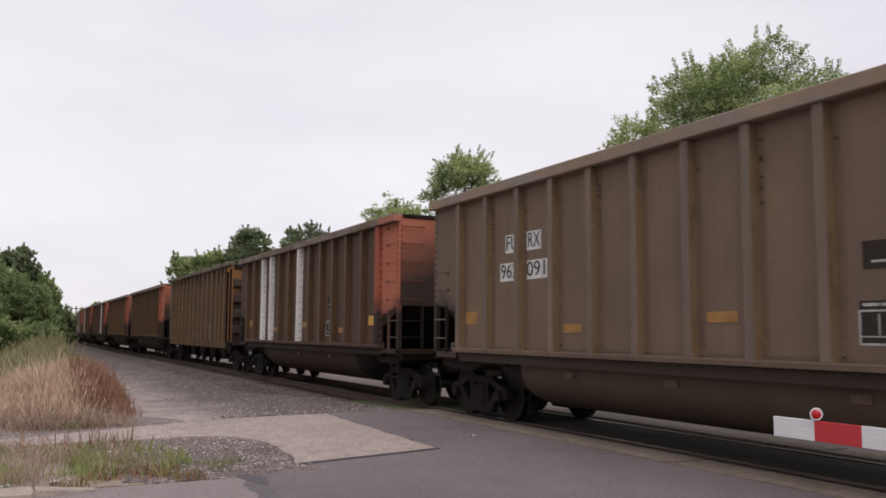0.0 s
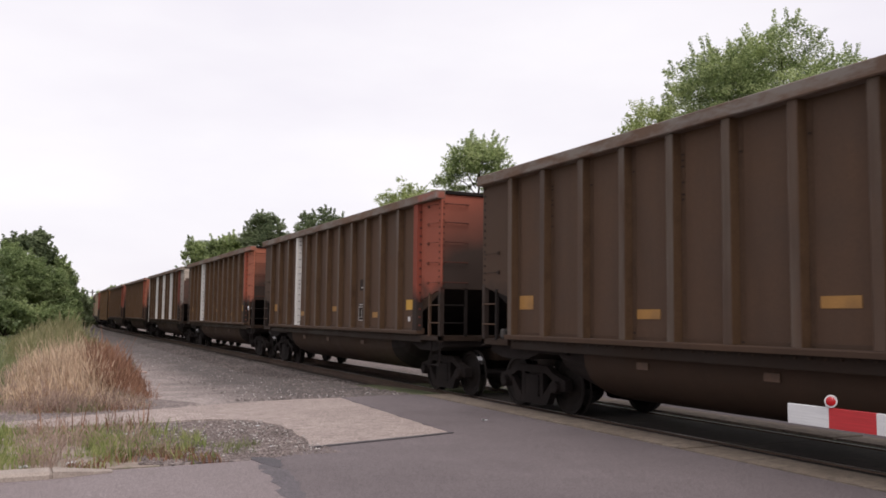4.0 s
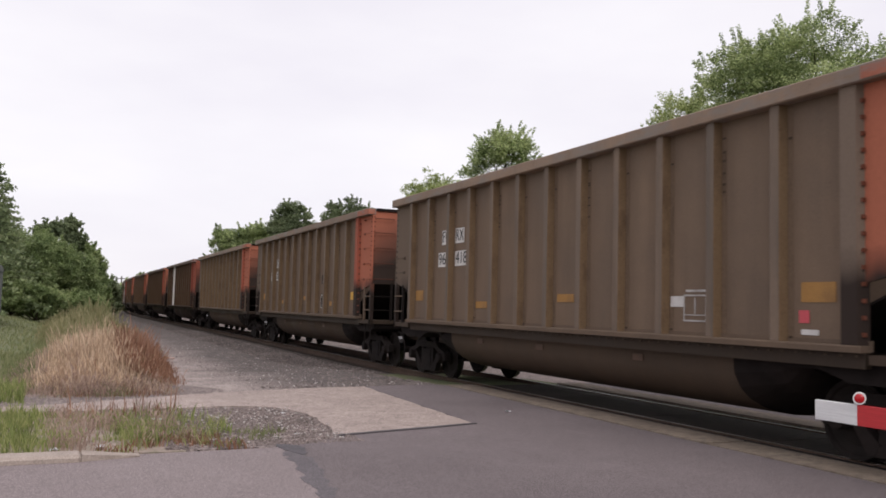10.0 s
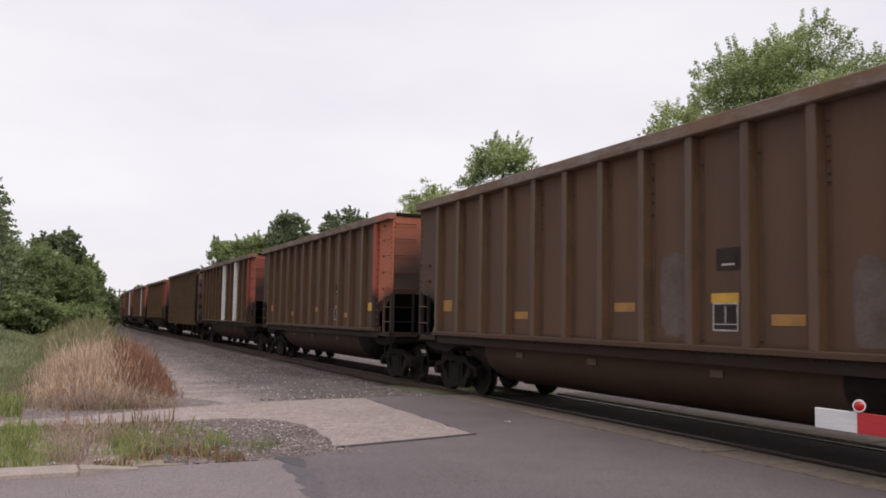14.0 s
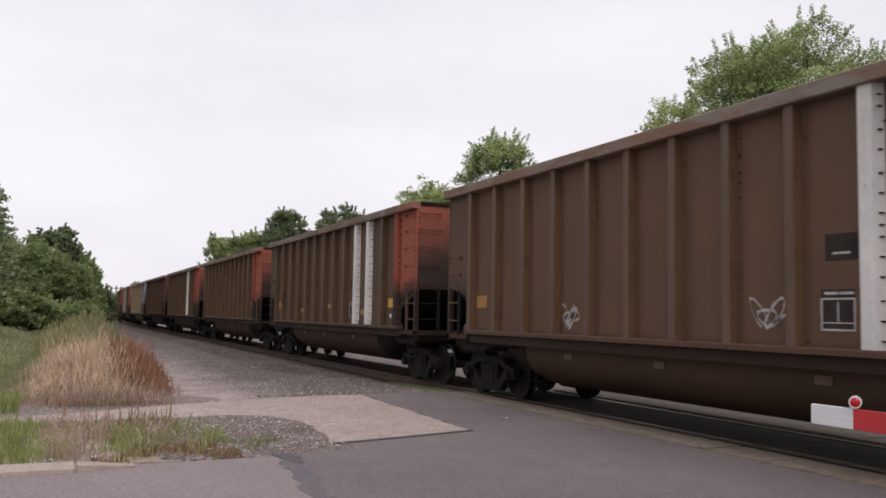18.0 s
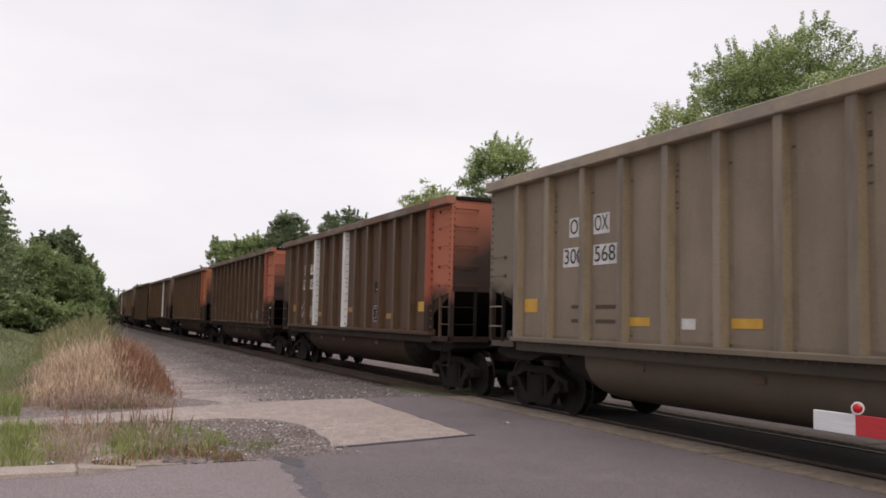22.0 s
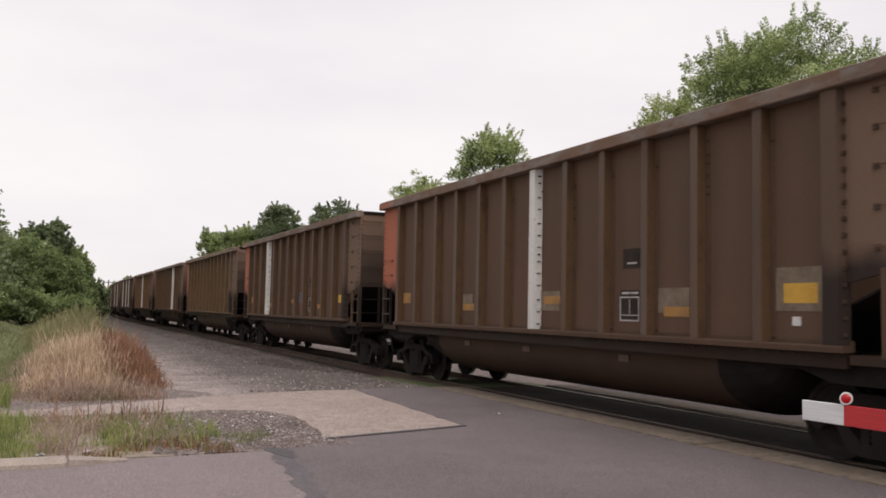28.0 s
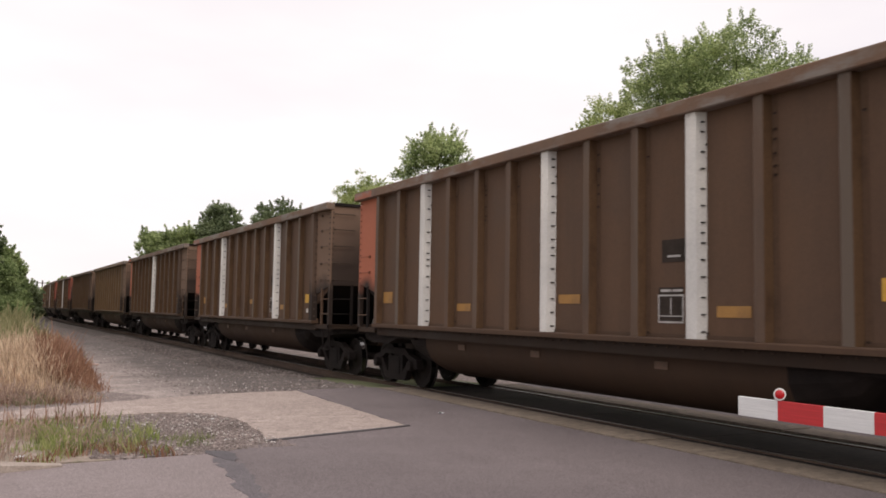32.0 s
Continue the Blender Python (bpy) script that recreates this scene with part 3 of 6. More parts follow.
def gravel_road():
    """The pale gravel track beside the line, with an uneven edge."""
    verts, faces, rnd = [], [], random.Random(5)
    ys = [13.9 + 0.6 * i for i in range(62)] + [52 + 4 * i for i in range(18)]
    for i, y in enumerate(ys):
        left = -7.0 + 1.3 * step((y - 16) / 16) + 0.9 * step((y - 30) / 40) + rnd.uniform(-0.12, 0.12)
        if y < 16.0:
            left = -4.2 - (y - 13.9) * 1.35
        off = on_line(y)[0].x
        for f in (0.0, 0.25, 0.5, 0.75, 1.0):
            x = left + (-2.0 - left) * f + off
            verts.append((x, y, ground_z(x - off, y) + (0.035 if y > 16.5 else 0.02) + 0.015 * noise.noise(Vector((x, y, 0)))))
    for i in range(len(ys) - 1):
        for j in range(4):
            a = i * 5 + j
            faces.append((a, a + 1, a + 6, a + 5))
    sheet("gravel_road", verts, faces, TRACKSIDE_GRAVEL, "dusty grey gravel track beside the railway ballast", "gravel road")
    verts, faces = along_line([(1.9, -0.2), (3.4, -0.27), (6.0, -0.26), (13.0, -0.24)], 16.32, 260)
    sheet("gravel_road", verts, faces, GRAVEL, "grey gravel beyond the railway track", "gravel road")


gravel_road()


def stones(name, count, where, size, material, label, seed, lift=0.0):
    """Loose stones, each a squashed lump of eight faces, lying on the ground."""
    rnd = np.random.default_rng(seed)
    base = np.array([(1, 0, 0), (0, 1, 0), (-1, 0, 0), (0, -1, 0), (0, 0, 1), (0, 0, -1)], float)
    tri = np.array([(0, 1, 4), (1, 2, 4), (2, 3, 4), (3, 0, 4), (1, 0, 5), (2, 1, 5), (3, 2, 5), (0, 3, 5)])
    verts, faces = np.zeros((count, 6, 3)), np.zeros((count, 8, 3), int)
    for i in range(count):
        x, y, z = where(rnd)
        s = size * rnd.uniform(0.5, 1.35)
        lump = base * (s * rnd.uniform(0.6, 1.0, 3)) * (1, 1, 0.7) + rnd.uniform(-0.18, 0.18, (6, 3)) * s
        a = rnd.uniform(0, 6.3)
        c, d = math.cos(a), math.sin(a)
        lump = lump @ np.array([[c, -d, 0], [d, c, 0], [0, 0, 1]])
        verts[i] = lump + (x, y, z + s * 0.25 + lift)
        faces[i] = tri + 6 * i
    return sheet(name, verts.reshape(-1, 3).tolist(), faces.reshape(-1, 3).tolist(), material, label, "gravel", "stuff")


# ---- track ----
RAIL_PROFILE = [(-0.075, -0.17), (0.075, -0.17), (0.075, -0.155), (0.012, -0.13), (0.012, -0.045), (0.036, -0.035), (0.036, -0.004), (0.028, 0.0), (-0.028, 0.0), (-0.036, -0.004), (-0.036, -0.035), (-0.012, -0.045), (-0.012, -0.13), (-0.075, -0.155)]


def rail(side):
    r = thing("rail", "rust-brown steel rail with a bright worn head", "rail", pose(0, 0, 0), "rails of the line", "structure")
    v, f = along_line([(x + side * 0.7525, z) for x, z in RAIL_PROFILE], -760, 1040, True)
    sheet("rail_body", v, f, RAIL_SIDE, parent=r, kind="", category="")
    v, f = along_line([(side * 0.7525 - 0.026, 0.001), (side * 0.7525 + 0.026, 0.001), (side * 0.7525 + 0.026, -0.003), (side * 0.7525 - 0.026, -0.003)][::-1], -760, 1040, True)
    sheet("rail_head", v, f, TREAD, parent=r, kind="", category="", label="bright polished running surface")


rail(-1)
rail(1)
BALLAST_PROFILE = [(-3.7, -0.5), (-3.3, -0.36), (-1.75, -0.2), (-1.35, -0.19), (1.35, -0.19), (1.75, -0.2), (3.3, -0.36), (3.7, -0.5)]
v, f = along_line(BALLAST_PROFILE, 16.35, 1040)
sheet("ballast", v, f, BALLAST, "dark crushed-stone ballast bed under the track", "ballast")
v, f = along_line(BALLAST_PROFILE, -760, -1.7)
sheet("ballast", v, f, BALLAST, "dark crushed-stone ballast bed under the track", "ballast")


def ties():
    t = thing("railway_tie", "dark creosoted wooden tie bedded in ballast", "railway tie", pose(0, 16.7, 0), "ties of the track", "structure")
    part("tie_beam", boxes((-1.3, 1.3, -0.11, 0.11, -0.35, -0.172), bevel=0.012), TIE_WOOD, t)
    for i in range(1, 110):
        at, turn = on_line(16.7 + 0.52 * i)
        copy_thing(t, pose(at.x, at.y, 0, 0, 0, turn))
    verts, faces = [], []
    spans = [16.7 + 0.52 * i for i in range(110, 900)] + [-2.0 - 0.52 * i for i in range(300)]
    for s in spans:
        n = len(verts)
        for z in (-0.35, -0.172):
            verts += [tuple(on_line(s + dy, x, z)[0]) for x, dy in ((-1.3, -0.11), (1.3, -0.11), (1.3, 0.11), (-1.3, 0.11))]
        faces += [tuple(n + i for i in q) for q in ((4, 5, 6, 7), (0, 1, 5, 4), (1, 2, 6, 5), (2, 3, 7, 6), (3, 0, 4, 7))]
    sheet("distant_ties", verts, faces, TIE_WOOD, "rows of dark wooden ties along the track", "railway ties", "stuff")


ties()


def crossing():
    """Concrete panels along both sides of the rails and black filler between them."""
    c = thing("crossing_surface", "tan crossing panels beside black-filled rails", "level crossing", pose(0, 0, 0), kind="structure")
    for x0, x1 in ((-1.66, -1.06), (1.02, 1.6)):
        ends = [-1.6, 3.25, 8.43, 13.6, 16.3]
        for n, (a, b) in enumerate(zip(ends, ends[1:])):
            sk = 0.03 if n % 2 else -0.03
            part("panel", prism([(x0 + sk * 0.4, a + 0.022), (x1, a + 0.022), (x1 + sk * 0.6, b - 0.022), (x0, b - 0.022)], "z", -0.15, 0.006 if n % 2 else 0.014), PANEL, c)
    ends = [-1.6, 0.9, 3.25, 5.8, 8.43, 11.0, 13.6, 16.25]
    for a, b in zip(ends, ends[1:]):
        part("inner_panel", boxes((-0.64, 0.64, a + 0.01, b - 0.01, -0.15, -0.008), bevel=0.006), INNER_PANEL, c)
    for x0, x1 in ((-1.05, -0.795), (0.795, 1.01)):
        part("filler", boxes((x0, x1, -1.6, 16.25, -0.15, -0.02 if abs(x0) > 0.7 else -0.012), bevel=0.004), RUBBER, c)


crossing()

# ---- the coal cars ----
ALUMINIUM = plain_mat("dull_aluminium", (0.4, 0.4, 0.41), (0.5, 0.5, 0.5), 4.0, 0.45, 0.6)

MESHES = {}


def shared(key, build, material):
    """One mesh for all alike pieces."""
    if key not in MESHES:
        me = bpy.data.meshes.new(key)
        bm = build()
        bm.to_mesh(me)
        bm.free()
        me.materials.append(material)
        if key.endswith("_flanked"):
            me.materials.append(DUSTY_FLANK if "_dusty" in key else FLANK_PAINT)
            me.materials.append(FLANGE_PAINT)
            me.materials.append(EDGE_HIGHLIGHT)
            # faces turned along y get their own tones, which hold their side shading
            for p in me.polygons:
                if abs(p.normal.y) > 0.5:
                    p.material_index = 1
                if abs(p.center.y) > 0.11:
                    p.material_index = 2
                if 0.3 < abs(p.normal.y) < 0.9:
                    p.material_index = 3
        # the trough's end faces lie in shadow, painted here as near-black faces
        if key == "tub_trough":
            me.materials.append(GRIME_AND_SHADE)
            for p in me.polygons:
                if not -4.11 < p.center.y < 4.29:
                    p.material_index, p.use_smooth = 1, False
        if key == "truck_wheel":
            me.materials.append(WORN_TREAD)
            for p in me.polygons:
                c = p.center
                if math.hypot(c.y, c.z) > 0.44 and -0.07 < c.x < 0.03:
                    p.material_index = 1
        MESHES[key] = me
    return MESHES[key]


def piece(name, key, build, material, parent, colour=None, m=None, label=""):
    ob = new(name, shared(key, build, material))
    ob.parent = parent
    if m is not None:
        ob.matrix_local = m
    if colour:
        ob.color = (*colour, 1)
    if label:
        tagged(ob, label)
    return ob


def side_frame_mesh():
    """A cast truck side frame: an arched beam with two windows, spring seat and journal ends."""
    bm = bmesh.new()
    bars = [
        [(-1.08, 0.4), (-1.06, 0.58), (-0.7, 0.67), (-0.68, 0.52), (-0.74, 0.38)],
        [(1.08, 0.4), (1.06, 0.58), (0.7, 0.67), (0.68, 0.52), (0.74, 0.38)],
        [(-0.72, 0.66), (-0.5, 0.79), (0.5, 0.79), (0.72, 0.66), (0.68, 0.56), (0.46, 0.66), (-0.46, 0.66), (-0.68, 0.56)],
        [(-0.72, 0.5), (-0.68, 0.58), (-0.34, 0.26), (-0.4, 0.12), (-0.5, 0.14)],
        [(0.72, 0.5), (0.68, 0.58), (0.34, 0.26), (0.4, 0.12), (0.5, 0.14)],
        [(-0.4, 0.12), (-0.36, 0.25), (0.36, 0.25), (0.4, 0.12)],
        [(-0.36, 0.22), (-0.34, 0.68), (-0.24, 0.68), (-0.25, 0.22)],
        [(0.36, 0.22), (0.34, 0.68), (0.24, 0.68), (0.25, 0.22)],
    ]
    for n, b in enumerate(bars):
        t = 0.075 - 0.004 * n
        lo, hi = [bm.verts.new((-t, y, z)) for y, z in b], [bm.verts.new((t, y, z)) for y, z in b]
        bm.faces.new(lo)
        bm.faces.new(hi[::-1])
        for i in range(len(b)):
            bm.faces.new((lo[i], hi[i], hi[(i + 1) % len(b)], lo[(i + 1) % len(b)]))
    bmesh.ops.recalc_face_normals(bm, faces=bm.faces)
    return bm


def wheel_mesh():
    return lathe([(-0.07, 0.06), (-0.085, 0.11), (-0.05, 0.16), (-0.02, 0.3), (-0.045, 0.38), (-0.07, 0.4), (-0.07, 0.452), (0.035, 0.457), (0.05, 0.484), (0.07, 0.48), (0.07, 0.4), (0.02, 0.36), (0.02, 0.16), (0.07, 0.12), (0.07, 0.06)])


def springs_mesh():
    left, right = [], []
    for n in range(13):
        w = 0.2 if n % 2 else 0.235
        left.append((-w, 0.25 + n * 0.031))
        right.append((w, 0.25 + n * 0.031))
    return prism(left + right[::-1], "x", -0.06, 0.06)


def truck(car, y):
    t = piece("truck", "truck_bolster", lambda: boxes((-1.0, 1.0, -0.19, 0.19, 0.42, 0.72), (-0.35, 0.35, -0.35, 0.35, 0.7, 0.86), bevel=0.02), GRIME_AND_SHADE, car, None, pose(0, y, 0))
    for s in (-1, 1):
        piece("side_frame", "truck_frame", side_frame_mesh, GRIME_AND_SHADE, t, None, pose(s * 0.99, 0, 0))
    piece("spring_pack", "truck_springs", springs_mesh, GRIME_AND_SHADE, t, None, pose(-0.99, 0, 0))
    for dy in (-0.83, 0.83):
        piece("axle", "truck_axle", lambda: lathe([(-1.02, 0.08), (-0.85, 0.09), (0.85, 0.09), (1.02, 0.08)], 10), GRIME_AND_SHADE, t, None, pose(0, dy, 0.457))
        for s in (-1, 1):
            w = piece("wheel", "truck_wheel", wheel_mesh, WHEEL, t, None, pose(s * 0.76, dy, 0.457, 0, 0, 0 if s < 0 else 180))
        piece("bearing_cap", "truck_cap", lambda: lathe([(-0.09, 0.07), (-0.08, 0.1), (0.05, 0.11)], 12), GRIME_AND_SHADE, t, None, pose(-1.06, dy, 0.457))
    return t


def coupler(car, end):
    piece("coupler", "car_coupler", lambda: boxes((-0.09, 0.09, 6.9, 7.85, 0.76, 0.95), (-0.19, 0.15, 7.8, 8.08, 0.7, 1.0), (-0.3, -0.2, 7.25, 7.3, 0.45, 0.9), bevel=0.025), GRIME_AND_SHADE, car, None, pose(0, 0, 0, 0, 0, 0 if end > 0 else 180))


def hat_post(w, d, z0, z1, slant=0.0):
    """A pressed side post with splayed flanks, its foot drawn in."""
    outline = [(-w / 2 - 0.05, 0), (-w / 2, -d), (w / 2, -d), (w / 2 + 0.05, 0)]
    if w < 0.16:
        outline = [(-0.165, 0), (-0.165, -0.009), (-w / 2 - 0.018, -0.009), (-w / 2, -d), (w / 2 - 0.013, -d), (w / 2, -d + 0.01), (w / 2 + 0.018, -0.009), (0.165, -0.009), (0.165, 0)]
    bm = prism(outline, "z", z0, z1)
    bm.transform(Matrix.Rotation(radians(90), 4, "Z") @ Matrix.Scale(-1, 4, (0, 1, 0)))
    bmesh.ops.recalc_face_normals(bm, faces=bm.faces)
    return bm


def post_bolts():
    """Dark bolt slots up the flank of a white post, unevenly spaced."""
    bm = bmesh.new()
    z, rnd = 1.4, random.Random(8)
    while z < 3.9:
        box(bm, -1.585, -1.535, -0.134, -0.104, z - 0.008, z + 0.008)
        z += rnd.choice((0.12, 0.2, 0.2, 0.24, 0.24))
    return bm


def endpost_bolts():
    """Bolt heads up the flank of the heavy post beside the leading corner."""
    bm = bmesh.new()
    for i in range(15):
        z = 1.42 + 0.172 * i
        y = POST_AT[0]
        box(bm, -1.592, -1.55, y - 0.148, y - 0.115, z - 0.022, z + 0.022)
    return bm


LENGTH, TOP, SILL = 7.21, 4.18, 1.17
POST_AT = [-6.09, -5.08] + [-4.015 + i for i in range(9)] + [5.05, 6.08]


def grabs(car, x, end, full, colour, tone):
    """Ladder irons at one corner, on the side and on the end, and the two lower steps in the open corner."""
    s, e = (1 if x > 0 else -1), (1 if end > 0 else -1)
    m = Matrix.Diagonal((s, e, 1, 1))
    levels = (3.9, 3.52, 3.12, 2.71, 2.3)
    iron = tuple(0.38 * c + 0.004 for c in tone)
    for z in levels if full else (2.74, 2.4):
        piece("grab_iron", f"grab_side_{s}{e}", lambda: flipped(side_iron(), m), PAINT, car, iron, pose(0, 0, z))
        if not full:
            continue
        piece("grab_iron", f"grab_end_{s}{e}", lambda: flipped(rods(((1.48, 7.2, 0), (1.46, 7.28, 0)), ((1.46, 7.28, 0), (0.98, 7.28, 0)), ((0.98, 7.28, 0), (0.96, 7.2, 0)), r=0.012), m), PAINT, car, tuple(0.6 * c for c in iron), pose(0, 0, z))
    for z in (1.84, 1.48):
        piece("step_iron", f"step_{s}{e}", lambda: flipped(rods(((1.56, 6.68, 0), (1.56, 7.18, 0)), r=0.014), m), PAINT, car, colour, pose(0, 0, z))
        if full:
            piece("step_iron", f"step_end_{s}{e}", lambda: flipped(rods(((1.55, 7.19, 0), (0.98, 7.19, 0)), r=0.014), m), GRIME_AND_SHADE, car, None, pose(0, 0, z))
    piece("ladder_stile", f"stile_{s}{e}", lambda: flipped(boxes((1.52, 1.57, 6.64, 6.7, 1.2, 2.1)), m), GRIME_AND_SHADE if not full else PAINT, car, colour)
    if full:
        piece("ladder_stile", f"stile_end_{s}{e}", lambda: flipped(boxes((0.94, 1.0, 7.15, 7.2, 1.2, 2.2)), m), GRIME_AND_SHADE, car)
        piece("sill_step", f"sill_step_{s}{e}", lambda: flipped(rods(((1.5, 6.68, 1.1), (1.5, 6.68, 0.62)), ((1.5, 6.68, 0.62), (1.5, 7.08, 0.62)), ((1.5, 7.08, 0.62), (1.5, 7.08, 1.1)), r=0.02), m), GRIME_AND_SHADE, car)


def side_iron():
    """A thin grab iron with two bolted feet."""
    bm = rods(((1.55, 6.6, 0), (1.62, 6.62, 0)), ((1.62, 6.62, 0), (1.62, 7.06, 0)), ((1.62, 7.06, 0), (1.55, 7.08, 0)), r=0.006)
    box(bm, 1.545, 1.575, 6.57, 6.63, -0.03, 0.03)
    return bm


def flipped(bm, m):
    bm.transform(m)
    bmesh.ops.recalc_face_normals(bm, faces=bm.faces)
    return bm


def tub_mesh():
    """The bathtub that hangs between the trucks: a long rounded trough with sloped ends."""
    bm = bmesh.new()
    rings = []
    for y, deep in ((-5.2, 0.3), (-4.9, 0.6), (-4.12, 0.83), (4.3, 0.83), (4.95, 0.6), (5.2, 0.3)):
        ring = []
        for i in range(15):
            a = math.pi * i / 14
            ring.append(bm.verts.new((-1.36 * math.cos(a) * (1 if deep > 0.5 else 0.96), y, 1.2 - (deep + 0.06) * min(1.0, math.sin(a) ** 0.66))))
        rings.append(ring)
    for a, b in zip(rings, rings[1:]):
        for i in range(14):
            bm.faces.new((a[i], a[i + 1], b[i + 1], b[i]))
    bm.faces.new(rings[0])
    bm.faces.new(rings[-1][::-1])
    bmesh.ops.recalc_face_normals(bm, faces=bm.faces)
    for f in bm.faces:
        f.smooth = len(f.verts) == 4
    return bm


def corner_panel_mesh(s, e):
    m = Matrix.Diagonal((s, e, 1, 1))
    return flipped(prism([(6.1, 1.92), (6.1, 4.03), (7.2, 4.03), (7.2, 2.17)], "x", 1.515, 1.55), m)


def corner_rivets(s, e):
    bm = bmesh.new()
    for i in range(14):
        z = 2.28 + 0.128 * i
        box(bm, 1.55, 1.562, 7.105, 7.135, z - 0.018, z + 0.018)
        box(bm, 1.485, 1.515, 7.2, 7.212, z - 0.018, z + 0.018)
    return flipped(bm, Matrix.Diagonal((s, e, 1, 1)))


def sill_bolts():
    """A row of bolt heads under the ledge of the side sill."""
    bm = bmesh.new()
    for i in range(62):
        y = -6.1 + 0.2 * i
        box(bm, -1.541, -1.528, y - 0.014, y + 0.014, 1.185, 1.213)
    return bm


def flange_rivets():
    """Rivet heads down the flange on one side of every post."""
    bm, rnd = bmesh.new(), random.Random(12)
    for i, y in enumerate(POST_AT[1:-1]):
        for z in ((3.1, 3.25, 3.4, 3.52, 3.64, 3.76) if i % 3 == 1 else (1.36, 3.6)):
            z += rnd.uniform(-0.05, 0.05)
            box(bm, -1.528, -1.512, y - 0.158, y - 0.114, z - 0.012, z + 0.012)
    return bm


def brake_wheel(car):
    """The hand-brake wheel and its gear case on the leading end."""
    bm = bmesh.new()
    for i in range(20):
        a, b = i * math.tau / 20, (i + 1) * math.tau / 20
        rod(bm, (0.28 * math.cos(a), 0, 0.28 * math.sin(a)), (0.28 * math.cos(b), 0, 0.28 * math.sin(b)), 0.018, 6)
    for i in range(5):
        a = i * math.tau / 5 + 0.3
        rod(bm, (0, 0.03, 0), (0.28 * math.cos(a), 0, 0.28 * math.sin(a)), 0.014, 5)
    w = part("brake_wheel", bm, CAR_METAL, car, "round hand-brake wheel")
    w.matrix_local = pose(1.12, -7.34, 2.28)
    piece("brake_case", "tub_brake_case", lambda: boxes((0.98, 1.26, -7.3, -7.2, 1.95, 2.45), bevel=0.03), GRIME_AND_SHADE, car)


def tub_car(name, spec):
    """A steel bathtub gondola: posts on flat sides, open lower corners, a rounded tub below."""
    body, end, tail = spec["body"], spec["end"], spec["tail"]
    car = thing("coal_car", spec["label"], "railway car", group="cars of the coal train")
    for s in (-1, 1):
        sx = Matrix.Diagonal((s, 1, 1, 1))
        piece("side_wall", f"tub_side_{s}", lambda: flipped(boxes((1.48, 1.51, -6.12, 6.12, 1.25, 4.05)), sx), PAINT, car, body)
        piece("side_sill", f"tub_sill_{s}", lambda: flipped(prism([(1.46, 1.245), (1.64, 1.235), (1.645, 1.295), (1.635, 1.31), (1.525, 1.31), (1.525, 1.36), (1.46, 1.36)], "y", -6.24, 6.24), sx), PAINT, car, tuple(0.82 * c for c in body))
        # web in a quarter of the body colour: the ledge's shadow painted on
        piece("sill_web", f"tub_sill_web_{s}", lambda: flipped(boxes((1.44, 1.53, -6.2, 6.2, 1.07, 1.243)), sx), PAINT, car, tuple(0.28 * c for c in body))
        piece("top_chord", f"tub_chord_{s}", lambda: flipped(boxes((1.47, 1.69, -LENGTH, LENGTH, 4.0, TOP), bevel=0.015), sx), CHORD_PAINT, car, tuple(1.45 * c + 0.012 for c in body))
        for i, y in enumerate(POST_AT):
            white = i in spec["stripes"]
            tone = spec["post"] if i or spec["plain_corner"] else tuple(0.15 * a + w * b for w, a, b in zip((0.66, 0.5, 0.5), body, (0.22, 0.075, 0.055) if end == SILVER else end))
            wide = 0.2 if i == 0 else 0.17 if white else 0.145
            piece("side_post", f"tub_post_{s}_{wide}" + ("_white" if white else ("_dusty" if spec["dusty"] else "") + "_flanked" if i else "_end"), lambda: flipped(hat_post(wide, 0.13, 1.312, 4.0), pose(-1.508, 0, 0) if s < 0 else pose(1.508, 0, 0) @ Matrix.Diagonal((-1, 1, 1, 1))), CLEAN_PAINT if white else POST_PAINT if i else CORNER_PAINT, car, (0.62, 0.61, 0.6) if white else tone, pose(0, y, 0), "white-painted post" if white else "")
            if white and s < 0:
                tagged(piece("bolt_strip", "tub_post_bolts", post_bolts, GRIME_AND_SHADE, car, None, pose(0, y, 0)), kind="stuff")
        for e in (-1, 1):
            tone = end if e < 0 else tail
            piece("corner_panel", f"tub_corner_{s}{e}" + ("_peeled" if tone == SILVER else ""), lambda: corner_panel_mesh(s, e), PEELED_SIDE if tone == SILVER else CORNER_PAINT, car, tuple(0.85 * c for c in tone))
            if s < 0:
                tagged(piece("rivet_strip", f"tub_rivets_{s}{e}", lambda: corner_rivets(s, e), PAINT, car, tuple(c * 0.22 for c in tone)), kind="stuff")
            if s < 0 and tone != body:
                piece("chord_cover", f"tub_chordend_{s}{e}", lambda: flipped(boxes((1.5, 1.696, 6.3, 7.215, 4.02, TOP - 0.03)), Matrix.Diagonal((s, e, 1, 1))), CHORD_PAINT, car, tuple(0.7 * c + 0.02 for c in tone))
            piece("corner_post", f"tub_cpost_{s}{e}", lambda: flipped(boxes((1.47, 1.56, 7.1, 7.2, 1.1, 2.2)), Matrix.Diagonal((s, e, 1, 1))), CORNER_PAINT, car, tuple(0.5 * c + 0.02 for c in tone))
    for e in (-1, 1):
        ey = Matrix.Diagonal((1, e, 1, 1))
        piece("end_wall", f"tub_end_{e}" + ("_peeled" if end == SILVER else ""), lambda: flipped(boxes((-1.514, 1.514, 7.16, 7.2, 2.17, 4.098)), ey), PEELED_END if end == SILVER and e < 0 else END_PAINT, car, end if e < 0 else tail)
